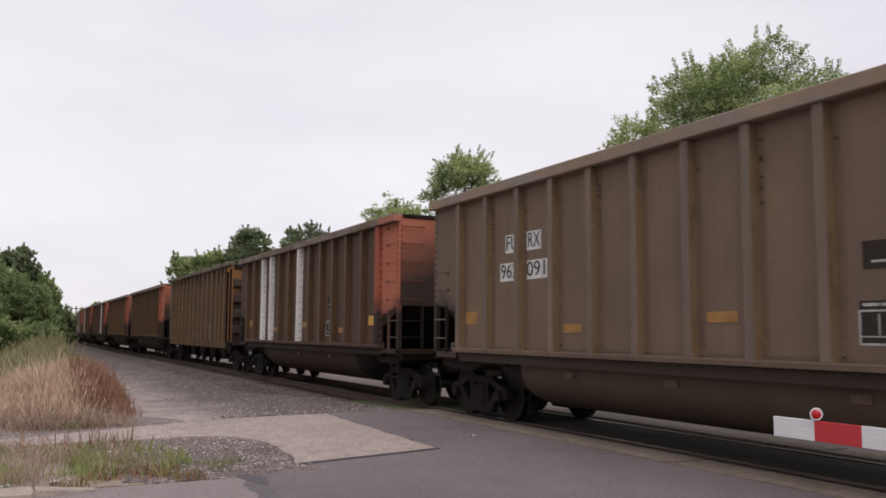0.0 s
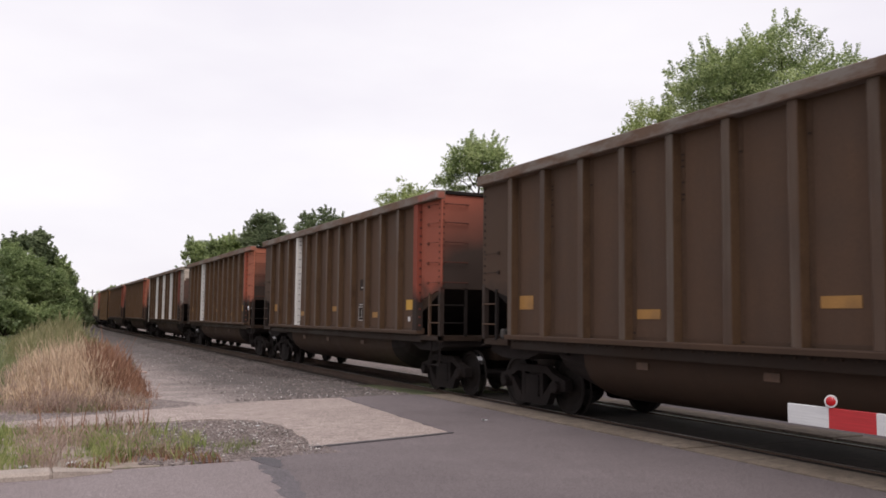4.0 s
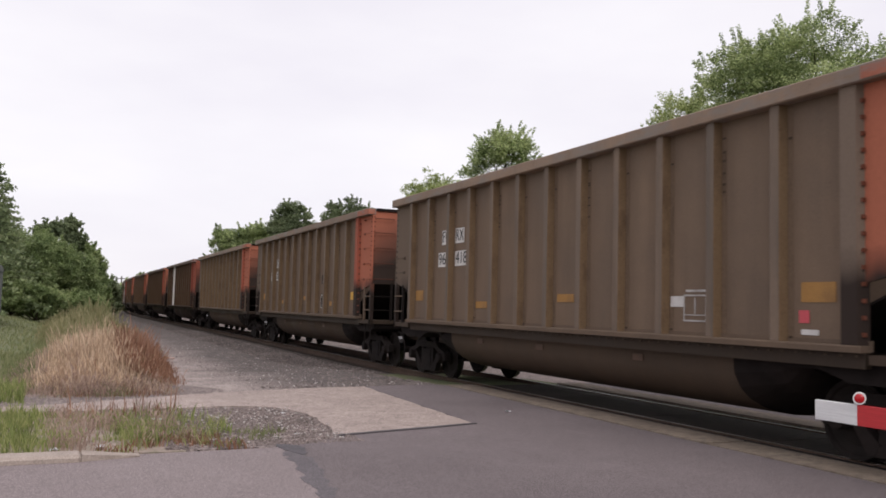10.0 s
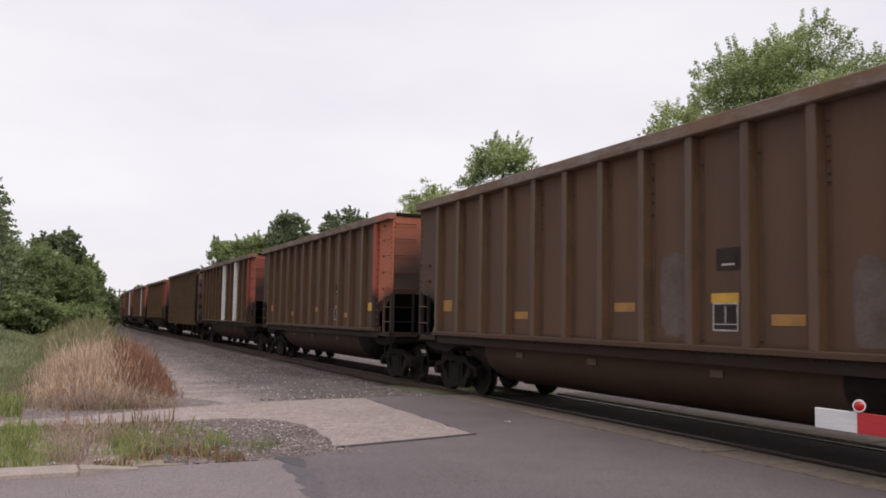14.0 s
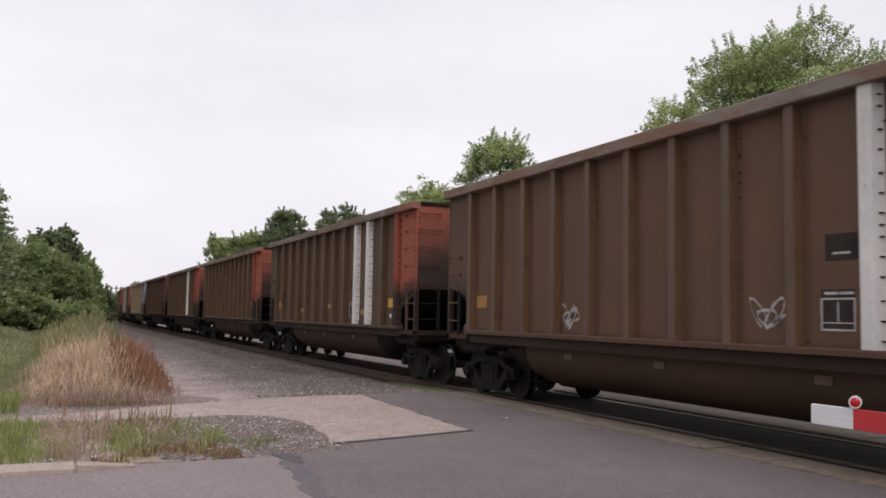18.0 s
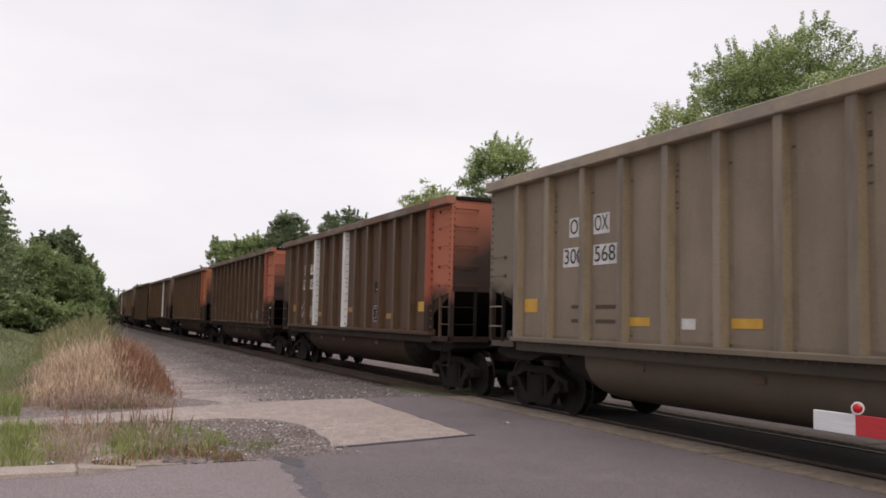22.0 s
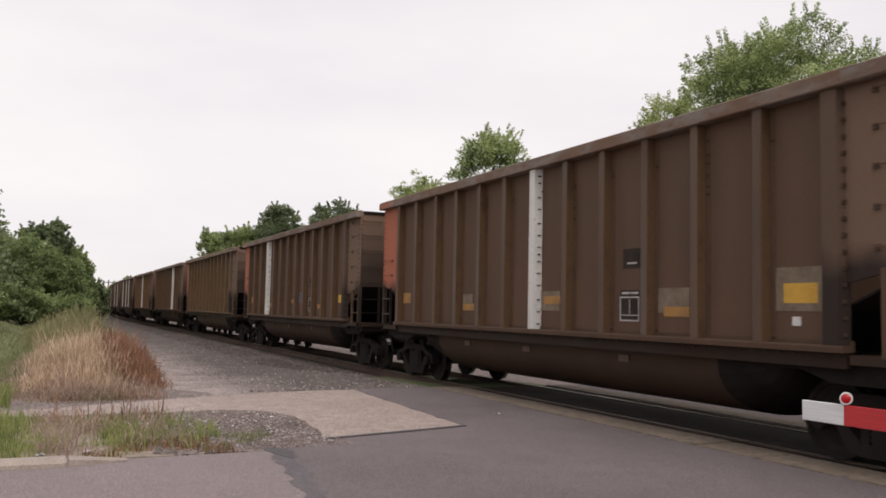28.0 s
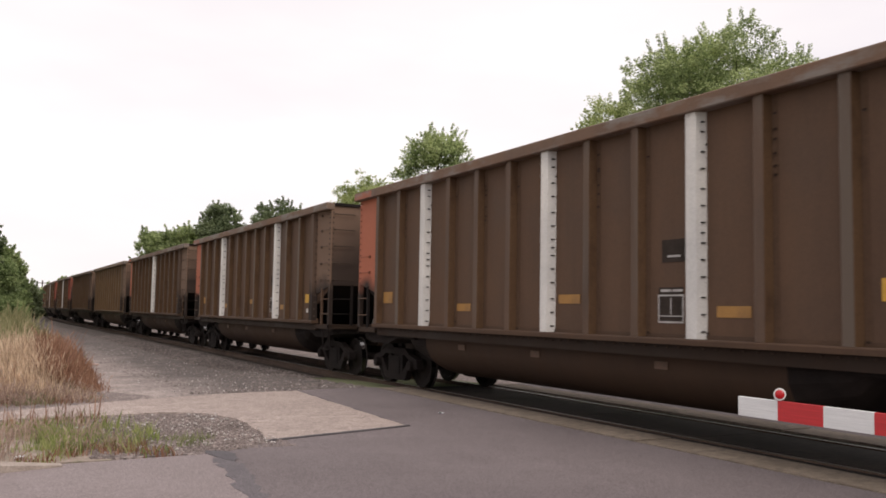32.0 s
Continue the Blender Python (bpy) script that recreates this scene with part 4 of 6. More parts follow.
        piece("end_chord", f"tub_echord_{e}", lambda: flipped(boxes((-1.465, 1.465, 7.06, 7.25, 4.1, TOP - 0.004), bevel=0.012), ey), GRIME_AND_SHADE, car)
        piece("slope_sheet", f"tub_slope_{e}", lambda: flipped(prism([(7.18, 2.17), (7.14, 2.17), (4.9, 1.16), (4.9, 1.12)], "x", -1.46, 1.46), ey), GRIME_AND_SHADE, car)
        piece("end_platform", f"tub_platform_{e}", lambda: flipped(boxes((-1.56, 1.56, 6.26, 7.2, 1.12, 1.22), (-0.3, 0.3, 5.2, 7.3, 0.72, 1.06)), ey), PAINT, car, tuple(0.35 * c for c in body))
        piece("underframe", f"tub_under_{e}", lambda: flipped(prism([(4.7, 1.11), (7.12, 1.11), (7.12, 1.0), (6.7, 0.9), (5.9, 0.9), (5.5, 1.02), (4.7, 1.02)], "x", -1.4, 1.4), ey), GRIME_AND_SHADE, car)
        coupler(car, e)
        truck(car, e * 6.3)
    grabs(car, -1, -1, True, body, end)
    grabs(car, -1, 1, False, body, tail)
    tagged(piece("bolt_strip", "tub_endpost_bolts", endpost_bolts, PAINT, car, tuple(0.3 * c + 0.004 for c in end)), kind="stuff")
    piece("brake_valve", "tub_brake", lambda: flipped(boxes((-1.2, -1.0, 6.5, 6.75, 1.22, 1.55), (-1.3, -1.15, 6.85, 7.0, 1.22, 1.4), bevel=0.03), Matrix.Identity(4)), CAR_METAL, car)
    piece("brake_reservoir", "tub_reservoir", lambda: rods(((-0.9, 6.4, 1.42), (0.3, 6.4, 1.42)), r=0.19, n=14), GRIME_AND_SHADE, car)
    # body colour cut by half, so the trough carries the underside's shade in its paint
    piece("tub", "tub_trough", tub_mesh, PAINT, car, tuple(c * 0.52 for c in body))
    tagged(piece("bolt_strip", "tub_sill_bolts", sill_bolts, PAINT, car, tuple(0.5 * c for c in body)), kind="stuff")
    tagged(piece("rivet_strip", "tub_post_rivets", flange_rivets, PAINT, car, tuple(0.35 * c for c in body)), kind="stuff")
    if spec["reversed"]:
        brake_wheel(car)
        piece("end_channel", "tub_end_channel", lambda: boxes((0.22, 0.4, -7.27, -7.2, 2.17, 4.09), bevel=0.01), PAINT, car, tuple(0.3 * c for c in end))
        for x in (0.64, 1.32):
            piece("ladder_stile", "tub_end_ladder", lambda: boxes((-0.02, 0.02, -7.26, -7.2, 1.2, 3.9)), PAINT, car, tuple(0.3 * c for c in end), pose(x, 0, 0))
    piece("centre_sill", "tub_centre", lambda: boxes((-0.25, 0.25, -6.2, 6.2, 0.85, 1.12)), GRIME_AND_SHADE, car)
    piece("car_floor", "tub_floor", lambda: boxes((-1.47, 1.47, -6.0, 6.0, 1.14, 1.18)), GRIME_AND_SHADE, car)
    return car


RIB_POST = [-6.2, -5.52, -4.84] + [-3.9 + 0.965 * i for i in range(9)] + [4.7, 5.43, 6.12]


def rib_bolts():
    """Bolt heads down the flank of a post, and along the hem beside it."""
    bm = bmesh.new()
    for i in range(9):
        z = 1.35 + 0.32 * i
        box(bm, -1.558, -1.522, -0.083, -0.058, z - 0.026, z + 0.026)
    for i in range(7):
        y = 0.2 + 0.1 * i
        box(bm, -1.483, -1.474, y - 0.014, y + 0.014, 1.2, 1.228)
    return bm


def ribbed_car(name, spec):
    """A straight-sided rotary gondola with many riveted posts, ribbed ends and hopper chutes below."""
    body, end, tail = spec["body"], spec["end"], spec["tail"]
    car = thing("coal_car", spec["label"], "railway car", group="cars of the coal train")
    for s in (-1, 1):
        sx = Matrix.Diagonal((s, 1, 1, 1))
        piece("side_wall", f"rib_side_{s}", lambda: flipped(boxes((1.44, 1.47, -7.22, 7.22, 1.18, 4.13)), sx), PAINT, car, body)
        piece("side_hem", f"rib_hem_{s}", lambda: flipped(boxes((1.468, 1.476, -7.2, 7.2, 1.18, 1.25)), sx), PAINT, car, body)
        piece("weld_seam", f"rib_seam_{s}", lambda: flipped(boxes((1.468, 1.473, -7.2, 7.2, 2.64, 2.652)), sx), PAINT, car, tuple(0.7 * c for c in body))
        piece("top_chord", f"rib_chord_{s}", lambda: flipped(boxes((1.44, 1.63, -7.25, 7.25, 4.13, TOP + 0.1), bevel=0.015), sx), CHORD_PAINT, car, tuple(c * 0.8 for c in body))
        for i, y in enumerate(RIB_POST):
            white = i in spec["stripes"]
            piece("side_post", f"rib_post_{s}" + ("_white" if white else "_flanked"), lambda: flipped(hat_post(0.11, 0.13, 0.92, 4.13), pose(-1.466, 0, 0) if s < 0 else pose(1.466, 0, 0) @ Matrix.Diagonal((-1, 1, 1, 1))), CLEAN_PAINT if white else PAINT, car, (0.55, 0.54, 0.52) if white else spec["post"], pose(0, y, 0))
            if s < 0:
                tagged(piece("rivet_strip", "rib_rivets", rib_bolts, PAINT, car, tuple(0.3 * c for c in body), pose(0, y, 0)), kind="stuff")
        for e in (-1, 1):
            m = Matrix.Diagonal((s, e, 1, 1))
            tone = end if e < 0 else tail
            piece("corner_panel", f"rib_corner_{s}{e}", lambda: flipped(boxes((1.472, 1.5, 6.3, 7.24, 1.2, 4.13)), m), PAINT, car, tone)
            if e > 0:
                piece("hand_rail", f"rib_rail_{s}{e}", lambda: flipped(rods(((1.47, 6.75, 2.29), (1.56, 6.75, 2.29)), ((1.56, 6.75, 2.29), (1.56, 7.2, 2.29)), ((1.56, 7.2, 2.29), (1.56, 7.2, 1.2)), ((1.56, 6.75, 2.29), (1.56, 6.75, 1.25)), r=0.02), m), GRIME_AND_SHADE, car)
                continue
            piece("ladder_stile", f"rib_stile_{s}{e}", lambda: flipped(boxes((1.5, 1.58, 6.62, 6.67, 1.15, 3.9), (1.5, 1.58, 7.17, 7.23, 0.95, 3.98)), m), GRIME_AND_SHADE, car)
            for z in (3.75, 3.3, 2.85, 2.4, 1.95, 1.5):
                piece("rung", f"rib_rung_{s}{e}", lambda: flipped(rods(((1.56, 6.66, 0), (1.56, 7.2, 0)), r=0.014), m), GRIME_AND_SHADE, car, None, pose(0, 0, z))
        for e in (-1, 1):
            m = Matrix.Diagonal((s, e, 1, 1))
            piece("end_bracket", f"rib_bracket_{s}{e}", lambda: flipped(prism([(6.3, 1.02), (7.24, 1.02), (7.0, 0.72), (6.9, 0.72), (6.8, 0.92), (6.3, 0.92)], "x", 1.38, 1.47), m), GRIME_AND_SHADE, car)
    for e in (-1, 1):
        ey = Matrix.Diagonal((1, e, 1, 1))
        piece("end_wall", f"rib_end_{e}", lambda: flipped(boxes((-1.44, 1.44, 7.18, 7.22, 1.05, 4.1)), ey), END_PAINT, car, end if e < 0 else tail)
        for z in (3.45, 2.85, 2.25, 1.65):
            piece("end_rib", f"rib_erib_{e}", lambda: flipped(prism([(7.22, 0.17), (7.36, 0.1), (7.36, -0.12), (7.22, -0.2)], "x", -1.44, 1.44), ey), PAINT, car, (0.06, 0.043, 0.034), pose(0, 0, z))
        piece("end_post", f"rib_epost_{e}", lambda: flipped(boxes((-1.0, -0.92, 7.36, 7.42, 1.0, 4.0)), ey), GRIME_AND_SHADE, car)
        piece("end_chord", f"rib_echord_{e}", lambda: flipped(boxes((-1.435, 1.435, 7.1, 7.3, 4.0, TOP - 0.004), bevel=0.012), ey), GRIME_AND_SHADE, car)
        coupler(car, e)
        truck(car, e * 6.3)
    for y in (-3.4, -1.2, 1.2, 3.4):
        piece("hopper_chute", "rib_chute", lambda: flipped(prism([(-0.95, 1.12), (0.95, 1.12), (0.3, 0.42), (-0.3, 0.42)], "x", -0.9, 0.9), Matrix.Identity(4)), GRIME_AND_SHADE, car, None, pose(0, y, 0))
    piece("centre_sill", "rib_centre", lambda: boxes((-0.25, 0.25, -7.2, 7.2, 0.8, 1.12)), GRIME_AND_SHADE, car)
    piece("car_floor", "rib_floor", lambda: boxes((-1.43, 1.43, -7.15, 7.15, 1.12, 1.16)), GRIME_AND_SHADE, car)
    return car


# Paint colours
BROWN = (0.084, 0.05, 0.033)
DARK = (0.085, 0.058, 0.04)
RUDDY = (0.06, 0.034, 0.026)
GREY = (0.112, 0.08, 0.058)
TAN = (0.109, 0.07, 0.043)
PALE = (0.21, 0.17, 0.13)
ORANGE = (0.45, 0.148, 0.088)
AMBER = (0.43, 0.148, 0.068)
RED = (0.33, 0.093, 0.058)
YELLOW = (0.31, 0.135, 0.036)
SILVER = (0.36, 0.3, 0.24)
BLUE = (0.27, 0.32, 0.38)
MUD = (0.19, 0.12, 0.084)

# For each car: kind, body, leading end, trailing end, white posts
PLAN = {
    -1: ("tub", BROWN, ORANGE, BROWN, ()), 0: ("tub", GREY, ORANGE, GREY, ()), 1: ("tub", BROWN, ORANGE, BROWN, (10, 9, 6)), 2: ("rib", DARK, YELLOW, DARK, ()),
    3: ("tub", BROWN, ORANGE, BROWN, ()), 4: ("tub", BROWN, ORANGE, BROWN, ()), 5: ("tub", BROWN, ORANGE, BROWN, (3,)), 6: ("tub", BROWN, RED, BROWN, (9,)),
    7: ("tub", BROWN, ORANGE, BROWN, (9,)), 8: ("tub", BROWN, SILVER, BROWN, (9, 6, 3)), 9: ("tub", BROWN, ORANGE, BROWN, ()), 10: ("tub", BROWN, RED, BROWN, ()),
    11: ("rib", TAN, YELLOW, TAN, ()), 12: ("tub", GREY, RED, GREY, ()), 13: ("tub", GREY, ORANGE, GREY, ()), 14: ("tub", GREY, ORANGE, GREY, ()),
    15: ("tub", GREY, ORANGE, GREY, ()), 16: ("tub", BROWN, RED, BROWN, (9,)), 17: ("tub", BROWN, ORANGE, BROWN, ()), 18: ("tub", BROWN, ORANGE, BROWN, ()),
    19: ("tub", BROWN, ORANGE, BROWN, ()), 20: ("tub", BROWN, RED, BROWN, (6, 3)), 21: ("rib", DARK, MUD, DARK, ()), 22: ("tub", BROWN, RED, BROWN, ()),
    23: ("tub", BROWN, ORANGE, BROWN, (3,)), 24: ("tub", BROWN, RED, BROWN, (3, 2)), 25: ("tub", BROWN, RED, BROWN, ()), 26: ("tub", BROWN, RED, BROWN, (3,)),
    27: ("tub", RUDDY, (0.12, 0.05, 0.04), RUDDY, ()), 28: ("tub", PALE, BLUE, PALE, ()), 29: ("tub", BROWN, ORANGE, BROWN, (9, 6)), 30: ("tub", BROWN, ORANGE, BROWN, ()),
    31: ("tub", BROWN, AMBER, BROWN, ()), 32: ("tub", BROWN, MUD, BROWN, (3,)), 33: ("rib", DARK, YELLOW, DARK, ()), 34: ("tub", TAN, MUD, RED, ()),
    35: ("tub", BROWN, MUD, ORANGE, (9, 6)), 36: ("tub", BROWN, MUD, ORANGE, (6,)), 37: ("tub", BROWN, MUD, ORANGE, (9,)), 38: ("tub", TAN, MUD, ORANGE, ()),
    39: ("tub", BROWN, MUD, ORANGE, (3,)), 40: ("tub", BROWN, MUD, ORANGE, (6,)), 41: ("tub", BROWN, MUD, ORANGE, (10, 6, 3)), 42: ("tub", BROWN, MUD, ORANGE, (9, 3)),
    43: ("tub", BROWN, MUD, ORANGE, (6,)), 44: ("tub", TAN, MUD, BROWN, ()), 45: ("tub", BROWN, MUD, BROWN, ()), 46: ("tub", BROWN, RED, BROWN, (6,)),
    47: ("tub", BROWN, RED, BROWN, (9,)), 48: ("tub", TAN, MUD, BROWN, ()), 49: ("tub", BROWN, RED, BROWN, ()), 50: ("tub", BROWN, RED, BROWN, (6, 3)), 51: ("tub", BROWN, MUD, BROWN, ()),
}
# How dark a car's own paint has gone
SHADE = {23: 1.2, 18: 1.08, 2: 1.35, 21: 0.95, 0: 1.3, 9: 1.15, 15: 1.2, 27: 1.12, 4: 1.15, 22: 1.15, 37: 1.05, 38: 1.05, 39: 1.1, 40: 1.55, 41: 1.05, 10: 1.08, 13: 1.3, 14: 1.15, 16: 0.75, 17: 0.8, 31: 0.95, 25: 1.02, 26: 0.92, 28: 0.92, 36: 1.08, 11: 1.1, 35: 1.05}
NAMES = {ORANGE: "orange", AMBER: "amber-orange", RED: "red-orange", YELLOW: "yellow", SILVER: "peeling", BLUE: "blue", MUD: "mud-brown"}
CARS = {}
for k, (kind, body, end, tail, stripes) in PLAN.items():
    look_of = "dusty " + {GREY: "grey-brown", DARK: "dark brown", RUDDY: "dark reddish-brown", TAN: "tan-brown", PALE: "pale grey"}.get(body, "brown")
    label = f"{look_of} coal car with {NAMES.get(end, 'dark')} end" + (f" and {('one white post', 'two white posts', 'three white posts')[len(stripes) - 1]}" if stripes else "")
    if kind == "rib":
        label = f"{look_of} ribbed coal car with {NAMES.get(end, 'dark')} end"
    shade = 1.12 * SHADE.get(k, 0.86 + 0.045 * (k * 7 % 5))
    body, end, tail = [tuple(shade * c for c in q) if q == body else q for q in (body, end, tail)]
    spec = dict(body=body, end=end, tail=tail, stripes=stripes, label=label, plain_corner=k == 13 or PLAN[k][2] == MUD, dusty=k == 28, post=(0.33, 0.285, 0.255) if k == 12 else tuple(1.1 * (0.85 * c + 0.15 * sum(body) / 3) for c in body), reversed=k >= 34)
    CARS[k] = (tub_car if kind == "tub" else ribbed_car)("coal_car", spec)


# ---- marks, reflectors and lettering on the near sides ----
def flat_rect(y0, y1, z0, z1, x=-1.514):
    """A thin painted plate on a car's side."""
    return boxes((x - 0.004, x + 0.002, min(y0, y1), max(y0, y1), min(z0, z1), max(z0, z1)))


def rect_mark(car, name, y0, y1, z0, z1, material, x=-1.514, label=""):
    key = f"mark_{material.name}_{abs(y1 - y0):.2f}_{abs(z1 - z0):.2f}_{x:.3f}"
    w, h = abs(y1 - y0) / 2, abs(z1 - z0) / 2
    return piece(name, key, lambda: flat_rect(-w, w, -h, h, x), material, car, None, pose(0, (y0 + y1) / 2, (z0 + z1) / 2), label)


def data_box():
    """An outlined stencil panel with two ruled lines, in one connected frame."""
    bm = bmesh.new()
    for y0, y1, z0, z1 in ((-0.22, 0.22, 0, 0.022), (-0.22, 0.22, 0.33, 0.35), (-0.22, -0.2, 0.022, 0.33), (0.2, 0.22, 0.022, 0.33), (-0.2, 0.2, 0.08, 0.092), (-0.01, 0.004, 0.1, 0.31), (-0.2, -0.03, 0.385, 0.415), (-0.01, 0.17, 0.385, 0.415)):
        box(bm, -1.519, -1.512, y0, y1, z0, z1)
    return bm


def letter_mesh(text, wide):
    """Letters of the built-in font as a flat mesh, facing the near side, fitted to a width."""
    cu = bpy.data.curves.new("letters", "FONT")
    cu.body, cu.size, cu.align_x, cu.align_y, cu.extrude = text, 0.4, "CENTER", "CENTER", 0.002
    ob = new("letters", cu)
    bpy.context.view_layer.update()
    me = bpy.data.meshes.new_from_object(ob.evaluated_get(bpy.context.evaluated_depsgraph_get()))
    bpy.data.objects.remove(ob)
    w = max(v.co.x for v in me.vertices) - min(v.co.x for v in me.vertices)
    h = max(v.co.y for v in me.vertices) - min(v.co.y for v in me.vertices)
    me.transform(Matrix.Diagonal((wide / w, 0.24 / h, 1, 1)))
    me.transform(pose(0, 0, 0, 90, 0, -90))
    return me


def lettering(car, text, y, z, plate=True, wide=0.45, x=-1.514):
    """One group of characters, black on a white plate, or pale and plateless."""
    if plate:
        rect_mark(car, "letter_plate", y - wide / 2, y + wide / 2, z - 0.155, z + 0.155, WHITE_INK, x)
    key = f"text_{text}_{plate}_{wide:.2f}"
    if key not in MESHES:
        MESHES[key] = letter_mesh(text, wide - 0.07)
        MESHES[key].materials.clear()
        MESHES[key].materials.append(BLACK_INK if plate else FADED_INK)
    ob = new("lettering", MESHES[key])
    ob.parent = car
    ob.matrix_local = pose(x - 0.0065, y, z)
    return ob


FADED_INK = plain_mat("faded_dark_stencil", (0.045, 0.033, 0.025), (0.06, 0.045, 0.034), 6.0, 0.8)
FADED_PRINT = plain_mat("faint_small_print", (0.074, 0.056, 0.044), (0.1, 0.077, 0.061), 14.0, 0.8)
CLEAN_PATCH = plain_mat("rubbed_clean_patch", (0.15, 0.112, 0.078), (0.215, 0.17, 0.125), 3.0, 0.8, fine=20)
DULL_AMBER = plain_mat("dull_amber_reflector", (0.16, 0.083, 0.03), (0.36, 0.18, 0.04), 1.6, 0.6)
BRIGHT_RED = plain_mat("bright_red_sticker", (0.5, 0.06, 0.08), (0.6, 0.09, 0.11), 4.0, 0.5)
TUB_MARK = plain_mat("grimy_tub_reflector", (0.07, 0.042, 0.028), (0.13, 0.07, 0.04), 3.0, 0.7)
DUSTY_INK = plain_mat("dusty_white_stencil", (0.3, 0.28, 0.265), (0.5, 0.48, 0.46), 5.0, 0.7)
STENCIL = plain_mat("black_stencil_panel", (0.03, 0.023, 0.019), (0.046, 0.035, 0.029), 5.0, 0.85)


def small_print(car, z, x=-1.514):
    """Two faded lines of small stencilled writing on both sides of a post."""
    for y, w in ((4.28, 0.3), (3.5, 0.5)):
        for n in range(2):
            rect_mark(car, "faded_writing", y - w / 2, y + w / 2, z + 0.22 * n, z + 0.22 * n + 0.055, FADED_PRINT, x)


def scribble(car, y, z, w, h, seed, x=-1.517, material=None, thick=0.016):
    """Spray-painted strokes that cannot be read: one looping ribbon."""
    rnd = random.Random(seed)
    bm = bmesh.new()
    n, last = 90, None
    a, b, c = rnd.uniform(2, 4), rnd.uniform(5, 8), rnd.uniform(0, 6)
    for i in range(n + 1):
        f = i / n
        py = w * (0.4 - 0.8 * f) + 0.2 * w * math.sin(f * b * 5 + c)
        pz = h * 0.5 * math.sin(f * b * 4.3 + c) * (0.65 + 0.35 * math.sin(f * a * 5))
        t = thick * (1 + 0.35 * math.sin(i * 1.7))
        now = (bm.verts.new((x, py, pz - t)), bm.verts.new((x, py + t * 0.7, pz + t)))
        if last:
            bm.faces.new((last[0], last[1], now[1], now[0]))
        last = now
    ob = part("graffiti", bm, material or DUSTY_INK, car, "white spray-painted scrawl")
    ob.matrix_local = pose(0, y, z)
    return ob


GHOST = plain_mat("ghosted_grey_paint", (0.1, 0.074, 0.062), (0.14, 0.11, 0.098), 3.0, 0.8, fine=25)
BLUE_GHOST = plain_mat("blue_grey_overpaint", (0.095, 0.1, 0.115), (0.125, 0.13, 0.15), 3.0, 0.8, fine=25)
RED_GHOST = plain_mat("faded_red_paint", (0.15, 0.055, 0.048), (0.22, 0.08, 0.068), 3.0, 0.8, fine=25)


def blotch(car, y0, y1, z0, z1, material, seed, label):
    """A thin patch of paint with an uneven rounded outline."""
    rnd = random.Random(seed)
    pts = []
    for i in range(30):
        a = i * math.tau / 30
        c, s = math.cos(a), math.sin(a)
        r = 1.0 + rnd.uniform(-0.07, 0.07)
        pts.append(((y0 + y1) / 2 + (y1 - y0) / 2 * r * math.copysign(abs(c) ** 0.55, c), (z0 + z1) / 2 + (z1 - z0) / 2 * r * math.copysign(abs(s) ** 0.55, s)))
    return part("paint_patch", prism(pts, "x", -1.5125, -1.508), material, car, label)


def small_reflectors(car, amber, high, first=True):
    if first:
        rect_mark(car, "reflector", -3.8, -3.3, 1.57 + high, 1.7 + high, amber)
    rect_mark(car, "reflector", -0.74, -0.24, 1.73, 1.86, amber)
    rect_mark(car, "reflector", 2.32, 2.8, 1.6 + high, 1.73 + high, amber)


